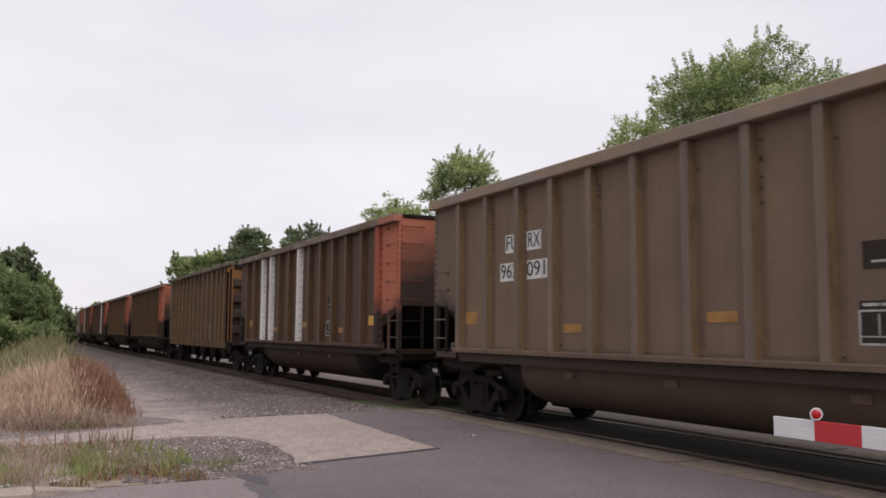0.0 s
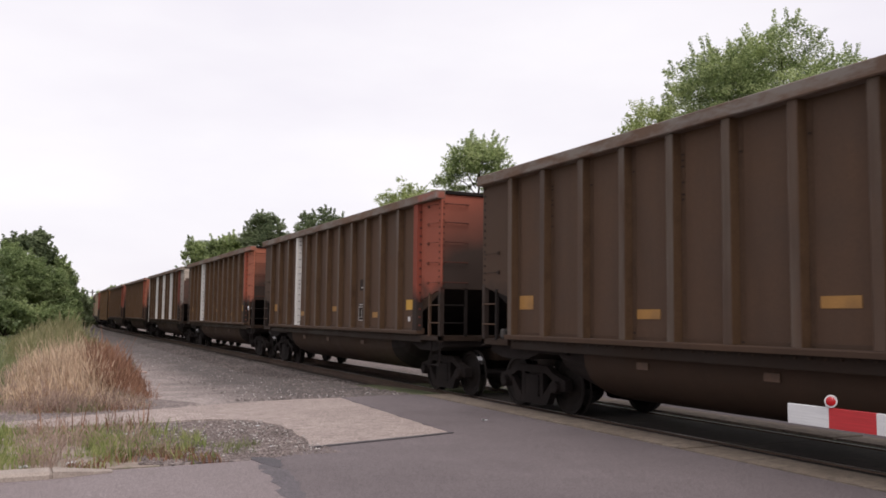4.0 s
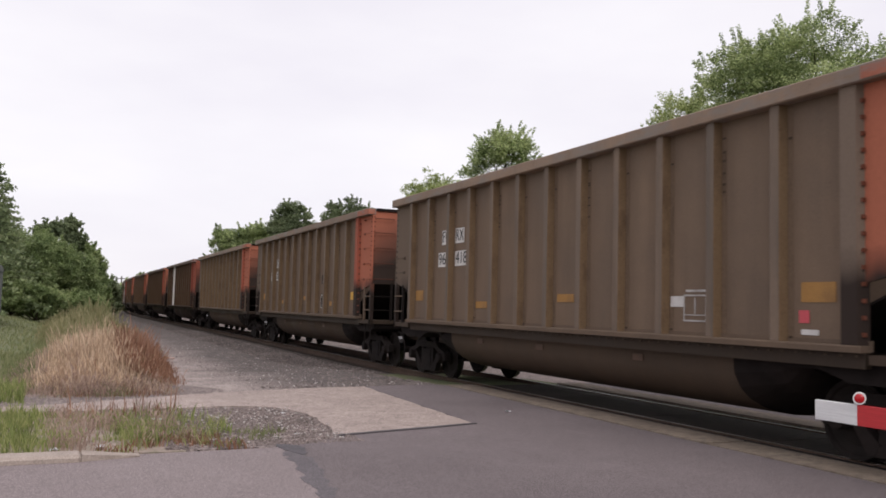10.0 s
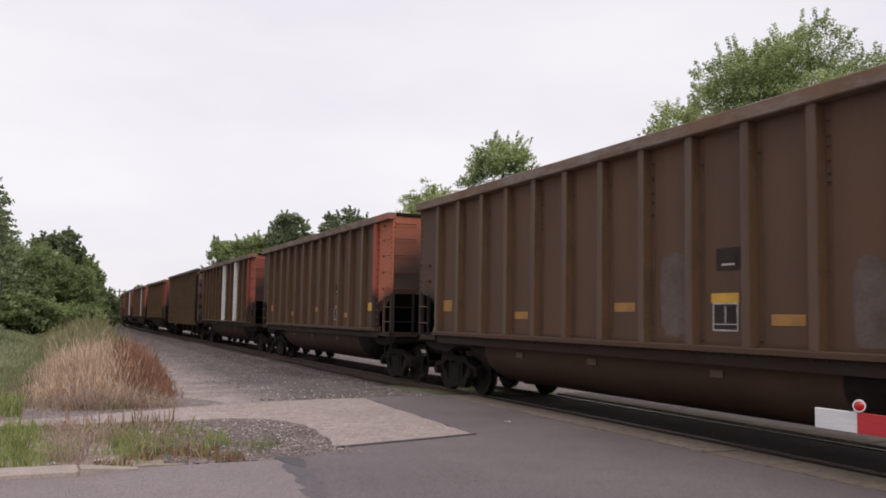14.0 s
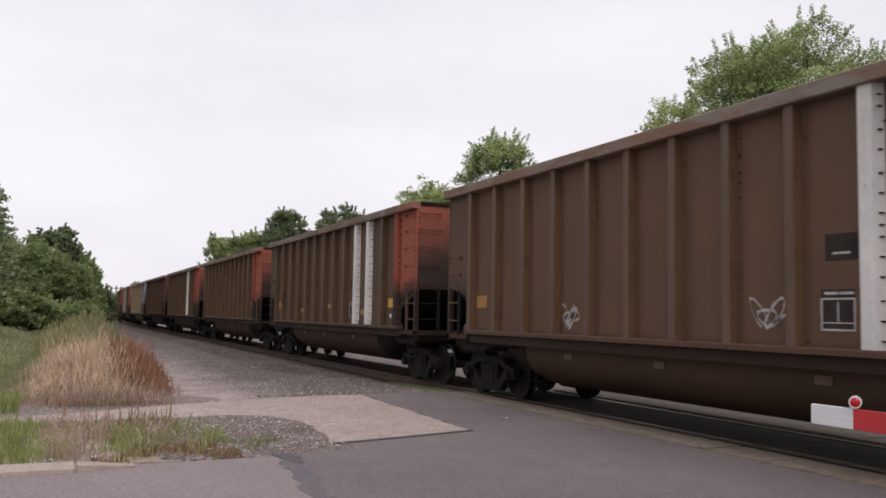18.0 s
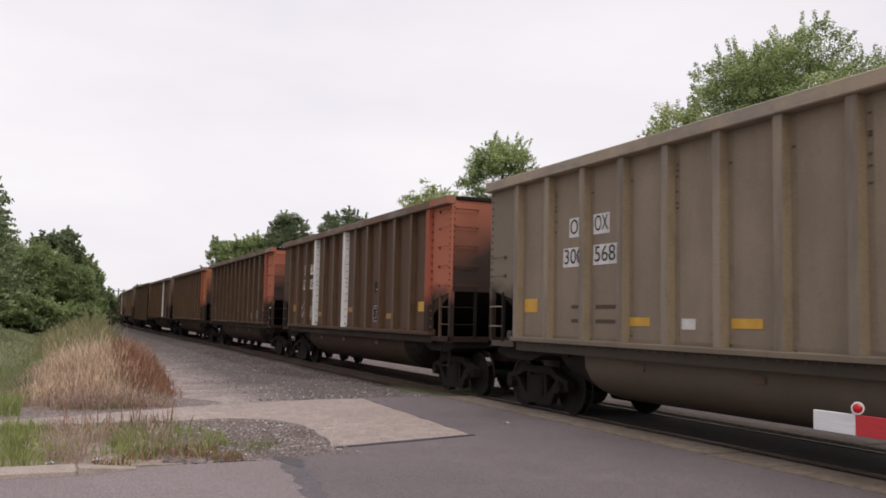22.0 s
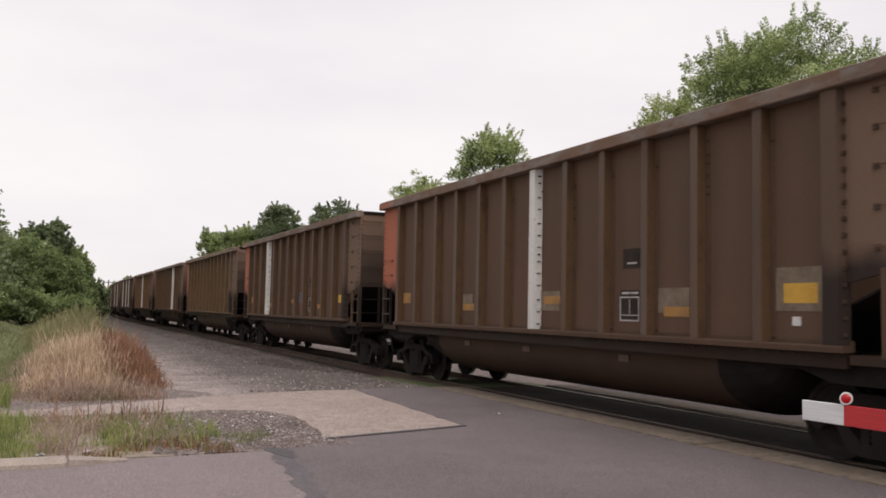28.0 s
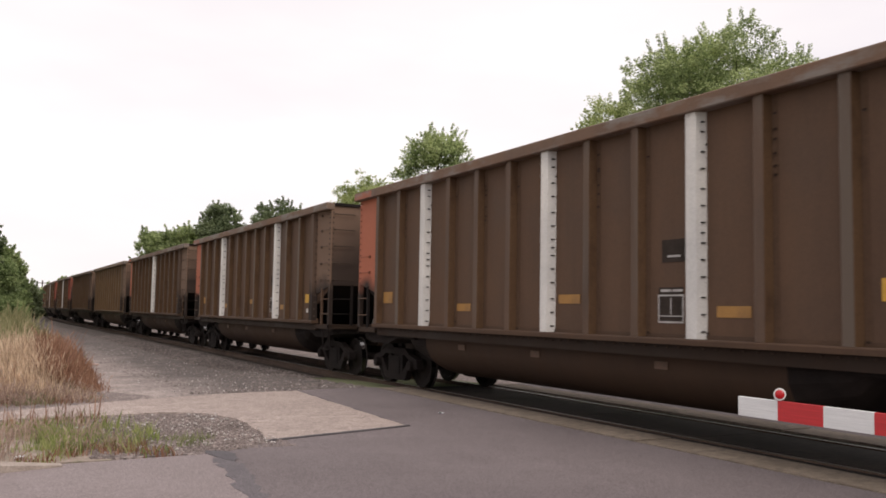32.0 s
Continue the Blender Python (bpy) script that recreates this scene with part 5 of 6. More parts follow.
def marks():
    rnd = random.Random(21)
    for k, car in CARS.items():
        kind = PLAN[k][0]
        amber = ORANGE_INK if k in (15, 28) else DULL_AMBER
        if kind == "rib":
            rect_mark(car, "reflector", -5.92, -5.6, 1.62, 1.85, DULL_AMBER, -1.476)
            rect_mark(car, "stencil_panel", -5.9, -5.62, 1.48, 1.56, WHITE_INK, -1.476)
            rect_mark(car, "reflector", 6.33, 6.68, 1.98, 2.21, DULL_AMBER, -1.505)
            for y in (-3.4, 0.25, 4.2):
                rect_mark(car, "reflector", y - 0.23, y + 0.23, 1.27, 1.4, DULL_AMBER, -1.476)
            ob = piece("data_box", "marks_box", data_box, DUSTY_INK, car, None, pose(0.038, -3.4, 1.46))
            tagged(ob, "white outlined data panel", kind="stuff")
            rect_mark(car, "stencil_panel", -3.6, -3.2, 2.15, 2.45, STENCIL, -1.476)
            lettering(car, "OF", 4.19, 2.81, True, 0.53, -1.476)
            lettering(car, "OX", 3.35, 2.81, True, 0.58, -1.476)
            if k == 2:
                lettering(car, "58", 4.1, 2.3, False, 0.4, -1.476)
                lettering(car, "16", 3.42, 2.3, False, 0.4, -1.476)
            small_print(car, 1.62, -1.476)
            continue
        if k == 38:
            rect_mark(car, "clean_patch", 5.24, 5.9, 1.46, 2.3, CLEAN_PATCH, -1.511, "pale rubbed patch")
            rect_mark(car, "clean_patch", 2.14, 2.78, 1.66, 1.95, CLEAN_PATCH, -1.511, "pale rubbed patch")
        if k in (35, 36):
            for y0, y1, z0, z1 in ((-5.98, -5.2, 1.66, 2.15), (-3.8, -3.1, 1.62, 1.95), (-0.72, -0.05, 1.62, 1.94), (2.4, 3.0, 1.62, 1.92)):
                if y0 < -3 or k == 36:
                    rect_mark(car, "clean_patch", y0, y1, z0, z1, CLEAN_PATCH, -1.511, "pale rubbed patch")
        high = 0.1 if k in (8, 12, 16) else 0.0
        rect_mark(car, "reflector", -5.83, -5.36, 1.75, 1.97, DULL_AMBER if k in (0, 13, 27, 30) else ORANGE_INK)
        if k == 4:
            for y in (-3.36, -1.3, 1.22, 3.3):
                rect_mark(car, "reflector", y - 0.07, y + 0.07, 1.5, 1.95, DULL_AMBER)
            rect_mark(car, "faded_writing", 0.2, 0.6, 1.75, 1.95, CLEAN_PATCH)
        elif k == 28:
            for y0, y1 in ((2.44, 2.9), (0.34, 0.85), (-3.8, -3.3)):
                rect_mark(car, "reflector", y0, y1, 1.55, 1.67, amber)
            rect_mark(car, "stencil_panel", 1.5, 1.77, 1.52, 1.66, WHITE_INK)
        elif k != 23:
            small_reflectors(car, amber, high, k not in (13, 27))
        rect_mark(car, "reflector", 5.5, 5.93, 1.74, 1.97, amber)
        if k % 3 == 0:
            rect_mark(car, "stencil_panel", -5.6, -5.48, 1.5, 1.6, WHITE_INK)
        tagged(piece("data_box", "marks_box", data_box, DUSTY_INK, car, None, pose(0, {13: -3.61, 27: -3.9}.get(k, -2.55), 1.49)), "white outlined data panel", kind="stuff")
        if k not in (13, 27):
            rect_mark(car, "stencil_backing", -2.76, -2.34, 1.5, 1.93, STENCIL, -1.5115)
            rect_mark(car, "stencil_panel", -2.82, -2.4, 2.24, 2.52, STENCIL)
            tagged(piece("stencil_writing", "marks_lines", lambda: boxes((-1.522, -1.517, -2.72, -2.5, 2.3, 2.325)), DUSTY_INK, car), kind="stuff")
        for y in (2.9, 0.6, -2.2):
            rect_mark(car, "tub_reflector", y - 0.12, y + 0.12, 0.9, 1.0, TUB_MARK, -1.352)
    for k, top, low in ((0, ("FU", "RX"), ("962", "091")), (13, ("FU", "RX"), ("962", "418")), (14, ("FU", "RX"), ("962", "289")), (15, ("FU", "RX"), ("962", "387")),
                        (28, ("OF", "OX"), ("300", "568")), (29, ("DE", "TX"), ("980", "108")), (27, ("SP", "SX"), ()), (10, ("SP", "SX"), ())):
        for words, z in ((top, 3.095), (low, 2.62)):
            for n, text in enumerate(words):
                at = {29: ((4.38, 3.74), (4.45, 3.68)), 10: ((4.71, 3.74), ()), 27: ((4.71, 3.66), ())}.get(k, ((4.3, 3.615), (4.385, 3.52)))
                lettering(CARS[k], text, at[z < 2.7][n], z - (0.3 if k in (10, 27) else 0.0), True, 0.42 if len(text) < 3 else 0.47 if k == 29 else 0.6)
    for k, top, low in ((1, ("DE", "EX"), ("990",)), (22, ("DE", "EX"), ("990", "294")), (24, ("DE", "EX"), ()), (31, ("DE", "EX"), ()), (35, ("DE", "EX"), ("840", "374")), (38, ("DE", "EX"), ()), (39, ("DE", "EX"), ())):
        for words, z in ((top, 3.13), (low, 2.65)):
            for text, y in zip(words, (4.36, 3.56)):
                lettering(CARS[k], text, y, z, False)
    for k, y, z, w, h in ((29, 4.6, 1.78, 0.75, 0.6), (29, 3.65, 1.7, 0.45, 0.45), (30, -3.3, 1.55, 0.35, 0.25), (30, -4.3, 1.6, 0.6, 0.35), (23, 2.6, 1.6, 0.5, 0.4), (23, -1.6, 1.65, 0.6, 0.4),
                          (4, 0.55, 1.78, 0.5, 0.35), (30, -5.0, 1.6, 0.4, 0.3)):
        scribble(CARS[k], y, z, w, h, int(k * 31 + y * 10))
    for y, z, w, h in ((4.52, 3.12, 0.16, 0.3), (3.62, 3.1, 0.2, 0.3), (4.62, 2.6, 0.22, 0.34), (3.6, 2.6, 0.34, 0.3), (4.7, 1.85, 0.3, 0.3)):
        blotch(CARS[4], y - w / 2, y + w / 2, z - h / 2, z + h / 2, DUSTY_INK, int(y * 50 + z * 7), "remains of a torn white plate")
    for k in (15, 22, 28, 38, 1, 24):
        small_print(CARS[k], 1.58)
    rect_mark(CARS[1], "faded_writing", 3.3, 3.8, 2.5, 2.72, FADED_PRINT)
    for y0, ink in ((4.2, BLUE_GHOST), (3.28, GHOST)):
        for n in range(3):
            rect_mark(CARS[38], "washed_out_writing", y0 + 0.18 * n, y0 + 0.18 * n + 0.08, 2.52, 2.7, ink)
    blotch(CARS[18], -1.84, -1.3, 1.4, 2.5, GHOST, 5, "pale rubbed-out patch of paint")
    blotch(CARS[18], -4.85, -4.42, 1.3, 2.3, GHOST, 6, "pale smear of old paint")
    rect_mark(CARS[18], "reflector", -2.79, -2.31, 1.84, 1.96, ORANGE_INK, -1.5185)
    blotch(CARS[37], -1.86, -1.16, 1.72, 2.1, BLUE_GHOST, 7, "blue-grey painted-over patch")
    blotch(CARS[37], -1.8, -1.3, 1.5, 1.68, RED_GHOST, 8, "faded red patch")
    blotch(CARS[37], 0.25, 0.55, 1.85, 2.15, GHOST, 9, "pale smear of old paint")
    blotch(CARS[37], 5.42, 5.78, 1.45, 1.78, BLUE_GHOST, 10, "blue-grey painted-over patch")
    rect_mark(CARS[15], "sticker", 5.3, 5.48, 1.96, 2.12, BRIGHT_RED, -1.514, "bright red sticker")
    rect_mark(CARS[13], "sticker", -5.47, -5.33, 1.52, 1.66, BRIGHT_RED, -1.514, "bright red sticker")
    rect_mark(CARS[13], "stencil_panel", -5.6, -5.36, 1.39, 1.45, WHITE_INK)
    rect_mark(CARS[13], "stencil_panel", -3.4, -3.13, 1.68, 1.82, WHITE_INK)
    piece("corner_angle", "tub_white_angle", lambda: boxes((-1.575, -1.552, 7.1, 7.212, 1.05, 3.98)), CLEAN_PAINT, CARS[8], (0.6, 0.59, 0.57), None, "white-painted corner angle")
    for n, w in enumerate((0.34, 0.5, 0.3)):
        rect_mark(CARS[10], "lettering_bar", 1.6 - w / 2, 1.6 + w / 2, 1.86 - 0.15 * n, 1.91 - 0.15 * n, DUSTY_INK)
    for i, y in enumerate((3.35, 2.95, 2.6, 2.25)):
        scribble(CARS[10], y, 0.82, 0.34, 0.34, 90 + i, -1.315, None, 0.034)


marks()

# ---- trees and plants ----
def leaf_cards(centres, per, spread, size, rnd, droop=0.0, flat=0.6):
    """Small leaves, each one bent quad, scattered round the given centres. Returns verts and faces."""
    c = np.repeat(np.asarray(centres, float), per, 0)
    n = len(c)
    d = rnd.normal(0, 1, (n, 3))
    d /= np.linalg.norm(d, axis=1, keepdims=True) + 1e-9
    p = c + d * (spread * rnd.uniform(0.15, 1.0, (n, 1)) ** 0.6) * (1, 1, flat)
    a = rnd.normal(0, 1, (n, 3))
    a[:, 2] = a[:, 2] * 0.6 - droop
    a /= np.linalg.norm(a, axis=1, keepdims=True)
    b = np.cross(a, rnd.normal(0, 1, (n, 3)))
    b /= np.linalg.norm(b, axis=1, keepdims=True) + 1e-9
    s = size * rnd.uniform(0.55, 1.3, (n, 1))
    v = np.stack([p - a * s * 0.6, p + b * s * 0.38, p + a * s * 0.7, p - b * s * 0.38], 1)
    f = np.arange(4 * n).reshape(n, 4)
    return v.reshape(-1, 3), f


def branch(bm, pts, r0, r1, n=6):
    """A tapered, bent limb through the points."""
    rings = []
    for i, p in enumerate(pts):
        q = (Vector(pts[min(i + 1, len(pts) - 1)]) - Vector(pts[max(i - 1, 0)])).to_track_quat("Z", "Y")
        r = r0 + (r1 - r0) * i / (len(pts) - 1)
        rings.append([bm.verts.new(Vector(p) + q @ Vector((r * math.cos(j * math.tau / n), r * math.sin(j * math.tau / n), 0))) for j in range(n)])
    for a, b in zip(rings, rings[1:]):
        for j in range(n):
            bm.faces.new((a[j], a[(j + 1) % n], b[(j + 1) % n], b[j]))
    bm.faces.new(rings[-1])


def tree(x, y, height, width, seed, material, label, low=0.3, leaf=0.17, clumps=150, per=42, lump=0.5, name="tree", group="trees by the line"):
    """A broadleaf tree: trunk, limbs to a dozen uneven lobes, and leaves in clumps over each lobe's skin."""
    rnd = np.random.default_rng(seed)
    t = thing(name, label, "tree", pose(x, y, ground_z(x, y) - 0.05), group)
    bm = bmesh.new()
    lean = rnd.uniform(-0.3, 0.3, 2)
    top = height - width * 0.45
    branch(bm, [(lean[0] * f * f, lean[1] * f * f, top * f) for f in (0, 0.2, 0.4, 0.6, 0.8, 1.0)], 0.016 * height + 0.06, 0.03)
    lobes = [(np.array([lean[0], lean[1], height - width * 0.36]), width * 0.36)]
    z0 = low * height
    for i in range(20 + int(4 * height / width)):
        f = rnd.random() ** 0.75
        r = width * rnd.uniform(0.22, 0.4)
        z = z0 + r * 0.6 + (height - z0 - r * 1.35) * f
        out = (width - r * 0.7) * math.sqrt(max(0.0, 1 - max(0.0, (f - 0.45) / 0.6) ** 2)) * rnd.uniform(0.6, 1.05)
        a = i * 2.4 + rnd.uniform(-0.5, 0.5)
        c = np.array([math.cos(a) * out, math.sin(a) * out, z])
        start = (0, 0, max(z0 * 0.6, z - out * 0.9))
        branch(bm, [start, tuple(c * 0.5 + np.array(start) * 0.5 + (0, 0, 0.1)), tuple(c)], 0.03 + 0.006 * height * (1 - f), 0.015, 5)
        lobes.append((c, r))
    weight = np.array([r * r for _, r in lobes])
    tips, shoots = [], []
    for c, r in (lobes[i] for i in rnd.choice(len(lobes), clumps, p=weight / weight.sum())):
        d = rnd.normal(0, 1, 3)
        d[2] = d[2] * 0.85 + 0.25
        d /= np.linalg.norm(d)
        far = rnd.uniform(1.05, 1.22) if rnd.random() < 0.12 else rnd.uniform(0.5, 1.08)
        tips.append(c + d * r * min(far, 1.05) * (1, 1, 0.9))
        if rnd.random() < 0.28:
            # a shoot that stands out from the crown
            way = d * 0.8 + np.array([0, 0, 0.75]) + rnd.normal(0, 0.25, 3)
            way /= np.linalg.norm(way)
            for q in range(1, 6):
                shoots.append(c + d * r * 0.95 + way * q * lump * 0.27)
    part("trunk", bm, BARK, t)
    v, f = leaf_cards(tips, per, lump, leaf, rnd)
    if shoots:
        v2, f2 = leaf_cards(shoots, max(4, per // 5), lump * 0.26, leaf * 0.9, rnd, flat=1.0)
        f = np.concatenate([f, f2 + len(v)])
        v = np.concatenate([v, v2])
    sheet("crown", v.tolist(), f.tolist(), material, parent=t, kind="", category="")
    return t


def at_bearing(az, dist):
    """A place on the ground, by its bearing from the camera's stand (degrees to the right of +y) and its distance."""
    return EYE.x + dist * math.sin(radians(az)), EYE.y + dist * math.cos(radians(az))


def trees():
    def put(az, dist, h, w, seed, m, label, **kw):
        x, y = at_bearing(az, dist)
        if x > 5:
            h -= ground_z(x, y) + 0.38
        tree(x, y, h, w, seed, m, label, **kw)
    big = "large leafy green tree standing beyond the railway"
    put(47.6, 31, 11.8, 4.75, 11, LEAF, big, leaf=0.068, clumps=2700, per=76, lump=0.34, low=0.1)
    put(53.0, 34, 10.3, 2.6, 12, LEAF, big, leaf=0.095, clumps=900, per=34, lump=0.36)
    put(39.2, 34, 10.5, 2.1, 13, LEAF_YELLOW, "slim yellow-green tree beyond the railway", leaf=0.075, clumps=560, per=52, lump=0.3, low=0.2)
    put(27.8, 46, 11.6, 2.8, 14, LEAF, "rounded green tree beyond the railway", leaf=0.1, clumps=820, per=52, lump=0.36, low=0.1)
    put(23.3, 50, 9.9, 2.5, 15, LEAF_YELLOW, "light yellow-green tree beyond the railway", leaf=0.1, clumps=560, per=50, lump=0.36, low=0.15)
    put(32.6, 44, 8.4, 2.2, 16, LEAF, "green tree beyond the railway", leaf=0.125, clumps=420, per=40, lump=0.38)
    put(43.2, 40, 3.4, 2.4, 25, LEAF_OLIVE, "low green bush beside the house", leaf=0.12, clumps=260, per=34, lump=0.4, low=0.0, name="bush")
    put(17.6, 72, 11.0, 2.5, 17, LEAF_DARK, "dark green tree far along the railway", leaf=0.15, clumps=370, per=66, lump=0.42)
    put(13.9, 78, 11.2, 2.4, 18, LEAF_DARK, "dark green tree far along the railway", leaf=0.15, clumps=370, per=66, lump=0.42)
    put(11.8, 84, 9.6, 2.8, 19, LEAF, "green tree far along the railway", leaf=0.15, clumps=370, per=66, lump=0.46)
    put(9.7, 88, 9.3, 2.0, 20, LEAF, "green tree far along the railway", leaf=0.15, clumps=300, per=66, lump=0.42)
    put(20.4, 74, 9.8, 2.8, 21, LEAF_DARK, "dark green tree far along the railway", leaf=0.15, clumps=340, per=66, lump=0.46)
    put(4.9, 190, 7.0, 2.4, 22, LEAF, "small green tree in the far distance", leaf=0.6, clumps=150, per=24, lump=0.9)
    put(4.1, 200, 5.8, 2.4, 23, LEAF, "small green tree in the far distance", leaf=0.6, clumps=120, per=24, lump=0.9)
    put(6.2, 180, 5.4, 2.6, 24, LEAF, "small green tree in the far distance", leaf=0.6, clumps=120, per=24, lump=0.9)
    # the wood on the near side of the line
    wood = "dense olive-green bushy tree at the edge of the lawn"
    for az, dist, h, w, seed in ((-0.8, 70, 5.9, 2.4, 31), (-2.9, 70, 6.2, 2.9, 32), (1.0, 72, 4.8, 1.5, 33), (-5.2, 70, 6.8, 3.4, 34), (-1.6, 78, 6.6, 2.6, 35), (-8.5, 72, 7.8, 4, 36)):
        put(az, dist, h, w, seed, LEAF_OLIVE, wood, leaf=0.13, clumps=760, per=56, lump=0.5, low=0.0)
    for az, dist, h, w, seed in ((0.5, 63, 2.2, 1.5, 61), (-1.2, 62, 2.4, 1.7, 62), (-2.6, 61, 2.3, 1.5, 63), (1.4, 70, 2.2, 1.2, 64), (1.9, 80, 2.4, 1.2, 65), (-6.8, 63, 2.4, 1.8, 66)):
        put(az, dist, h, w, seed, LEAF_OLIVE, "low olive-green bush at the edge of the lawn", leaf=0.15, clumps=260, per=44, lump=0.4, low=0.0, name="bush")
    put(0.45, 88, 9.6, 1.5, 37, LEAF_DARK, "tall dark tree rising over the bushes", leaf=0.26, clumps=340, per=34, lump=0.42, low=0.15)
    put(-0.7, 86, 8.4, 1.9, 47, LEAF_DARK, wood, leaf=0.26, clumps=300, per=34, lump=0.45, low=0.1)
    put(1.35, 90, 7.6, 1.6, 38, LEAF_OLIVE, wood, leaf=0.26, clumps=340, per=34, lump=0.45, low=0.05)
    put(2.0, 98, 6.0, 1.3, 46, LEAF_OLIVE, wood, leaf=0.26, clumps=280, per=34, lump=0.45, low=0.0)
    put(-4.0, 84, 8.6, 3.2, 39, LEAF_DARK, wood, leaf=0.28, clumps=340, per=34, lump=0.6, low=0.08)
    for az, dist, h, w, seed in ((2.5, 108, 4.4, 1.7, 41), (2.75, 120, 4.0, 1.7, 42), (3.0, 145, 4.1, 2.0, 43), (3.2, 175, 4.4, 2.2, 44)):
        put(az, dist, h, w, seed, LEAF_DARK, "low green scrub tree along the far track", leaf=0.3, clumps=200, per=30, lump=0.55, low=0.0)


trees()


def spruce(x, y, height, width, seed):
    """A spruce: a straight stem and drooping tiers of boughs with hanging needles."""
    rnd = np.random.default_rng(seed)
    t = thing("spruce_tree", "tall dark spruce with drooping boughs on the lawn", "tree", pose(x, y, ground_z(x, y) - 0.05), "trees by the line")
    bm = bmesh.new()
    branch(bm, [(0, 0, 0), (0.05, 0, height * 0.5), (0, 0, height)], 0.22, 0.02, 8)
    tips = []
    tiers = int(height * 2.4)
    for i in range(tiers):
        f = (i + 0.5) / tiers
        reach = width * (1 - f) ** 0.85 + 0.15
        for a in np.linspace(0, math.tau, 9, endpoint=False) + rnd.uniform(0, 1):
            r = reach * rnd.uniform(0.75, 1.12)
            z = height * (0.06 + 0.94 * f)
            end = np.array([math.cos(a) * r, math.sin(a) * r, z - 0.18 * r + 0.15])
            branch(bm, [(0, 0, z), tuple(end * (0.5, 0.5, 1) + (0, 0, 0.08)), tuple(end)], 0.035, 0.008, 4)
            for q in (0.3, 0.5, 0.68, 0.84, 1.0):
                tips.append((end[0] * q, end[1] * q, z + (end[2] - z) * q - 0.08))
    part("trunk", bm, BARK, t)
    v, f = leaf_cards(tips, 16, 0.3, 0.2, rnd, droop=0.5)
    sheet("crown", v.tolist(), f.tolist(), NEEDLE, parent=t, kind="", category="")


spruce(*at_bearing(-4.6, 62), 11.4, 4.6, 51)


def blades(name, count, where, height, width, material, label, seed, bend=0.35, head=None):
    """Upright blades, each of three quads that taper and bend over; head widens the tip into a seed head."""
    rnd = np.random.default_rng(seed)
    base = np.array([where(rnd) for _ in range(count)])
    h = height * rnd.uniform(0.45, 1.15, count) * base[:, 3]
    a = rnd.uniform(0, math.tau, count)
    side = np.stack([np.cos(a), np.sin(a), 0 * a], 1)
    lean_a = rnd.uniform(0, math.tau, count)
    lean = np.stack([np.cos(lean_a), np.sin(lean_a), 0 * a], 1) * (bend * h * rnd.uniform(0.2, 1.2, count))[:, None]
    w = width * rnd.uniform(0.6, 1.4, count)
    verts = []
    for f, k in ((0, 1.0), (0.45, 0.8), (0.8, 0.5), (1.0, 0.08)) if not head else ((0, 0.6), (0.72, 0.5), (0.88, head), (1.0, 0.15)):
        p = base[:, :3] + lean * f * f + np.stack([0 * h, 0 * h, h * f], 1)
        verts += [p - side * (w * k * 0.5)[:, None], p + side * (w * k * 0.5)[:, None]]
    v = np.stack(verts, 1).reshape(-1, 3)
    i = np.arange(count)[:, None] * 8
    f = np.concatenate([i + np.array([0, 1, 3, 2]), i + np.array([2, 3, 5, 4]), i + np.array([4, 5, 7, 6])], 1).reshape(-1, 4)
    return sheet(name, v.tolist(), f.tolist(), material, label, "grass", "stuff")


BANK_GRASS = leaf_mat("yellowing_bank_grass", (0.15, 0.155, 0.07), (0.25, 0.235, 0.115), (0.36, 0.32, 0.18), 0.4, 0.8)


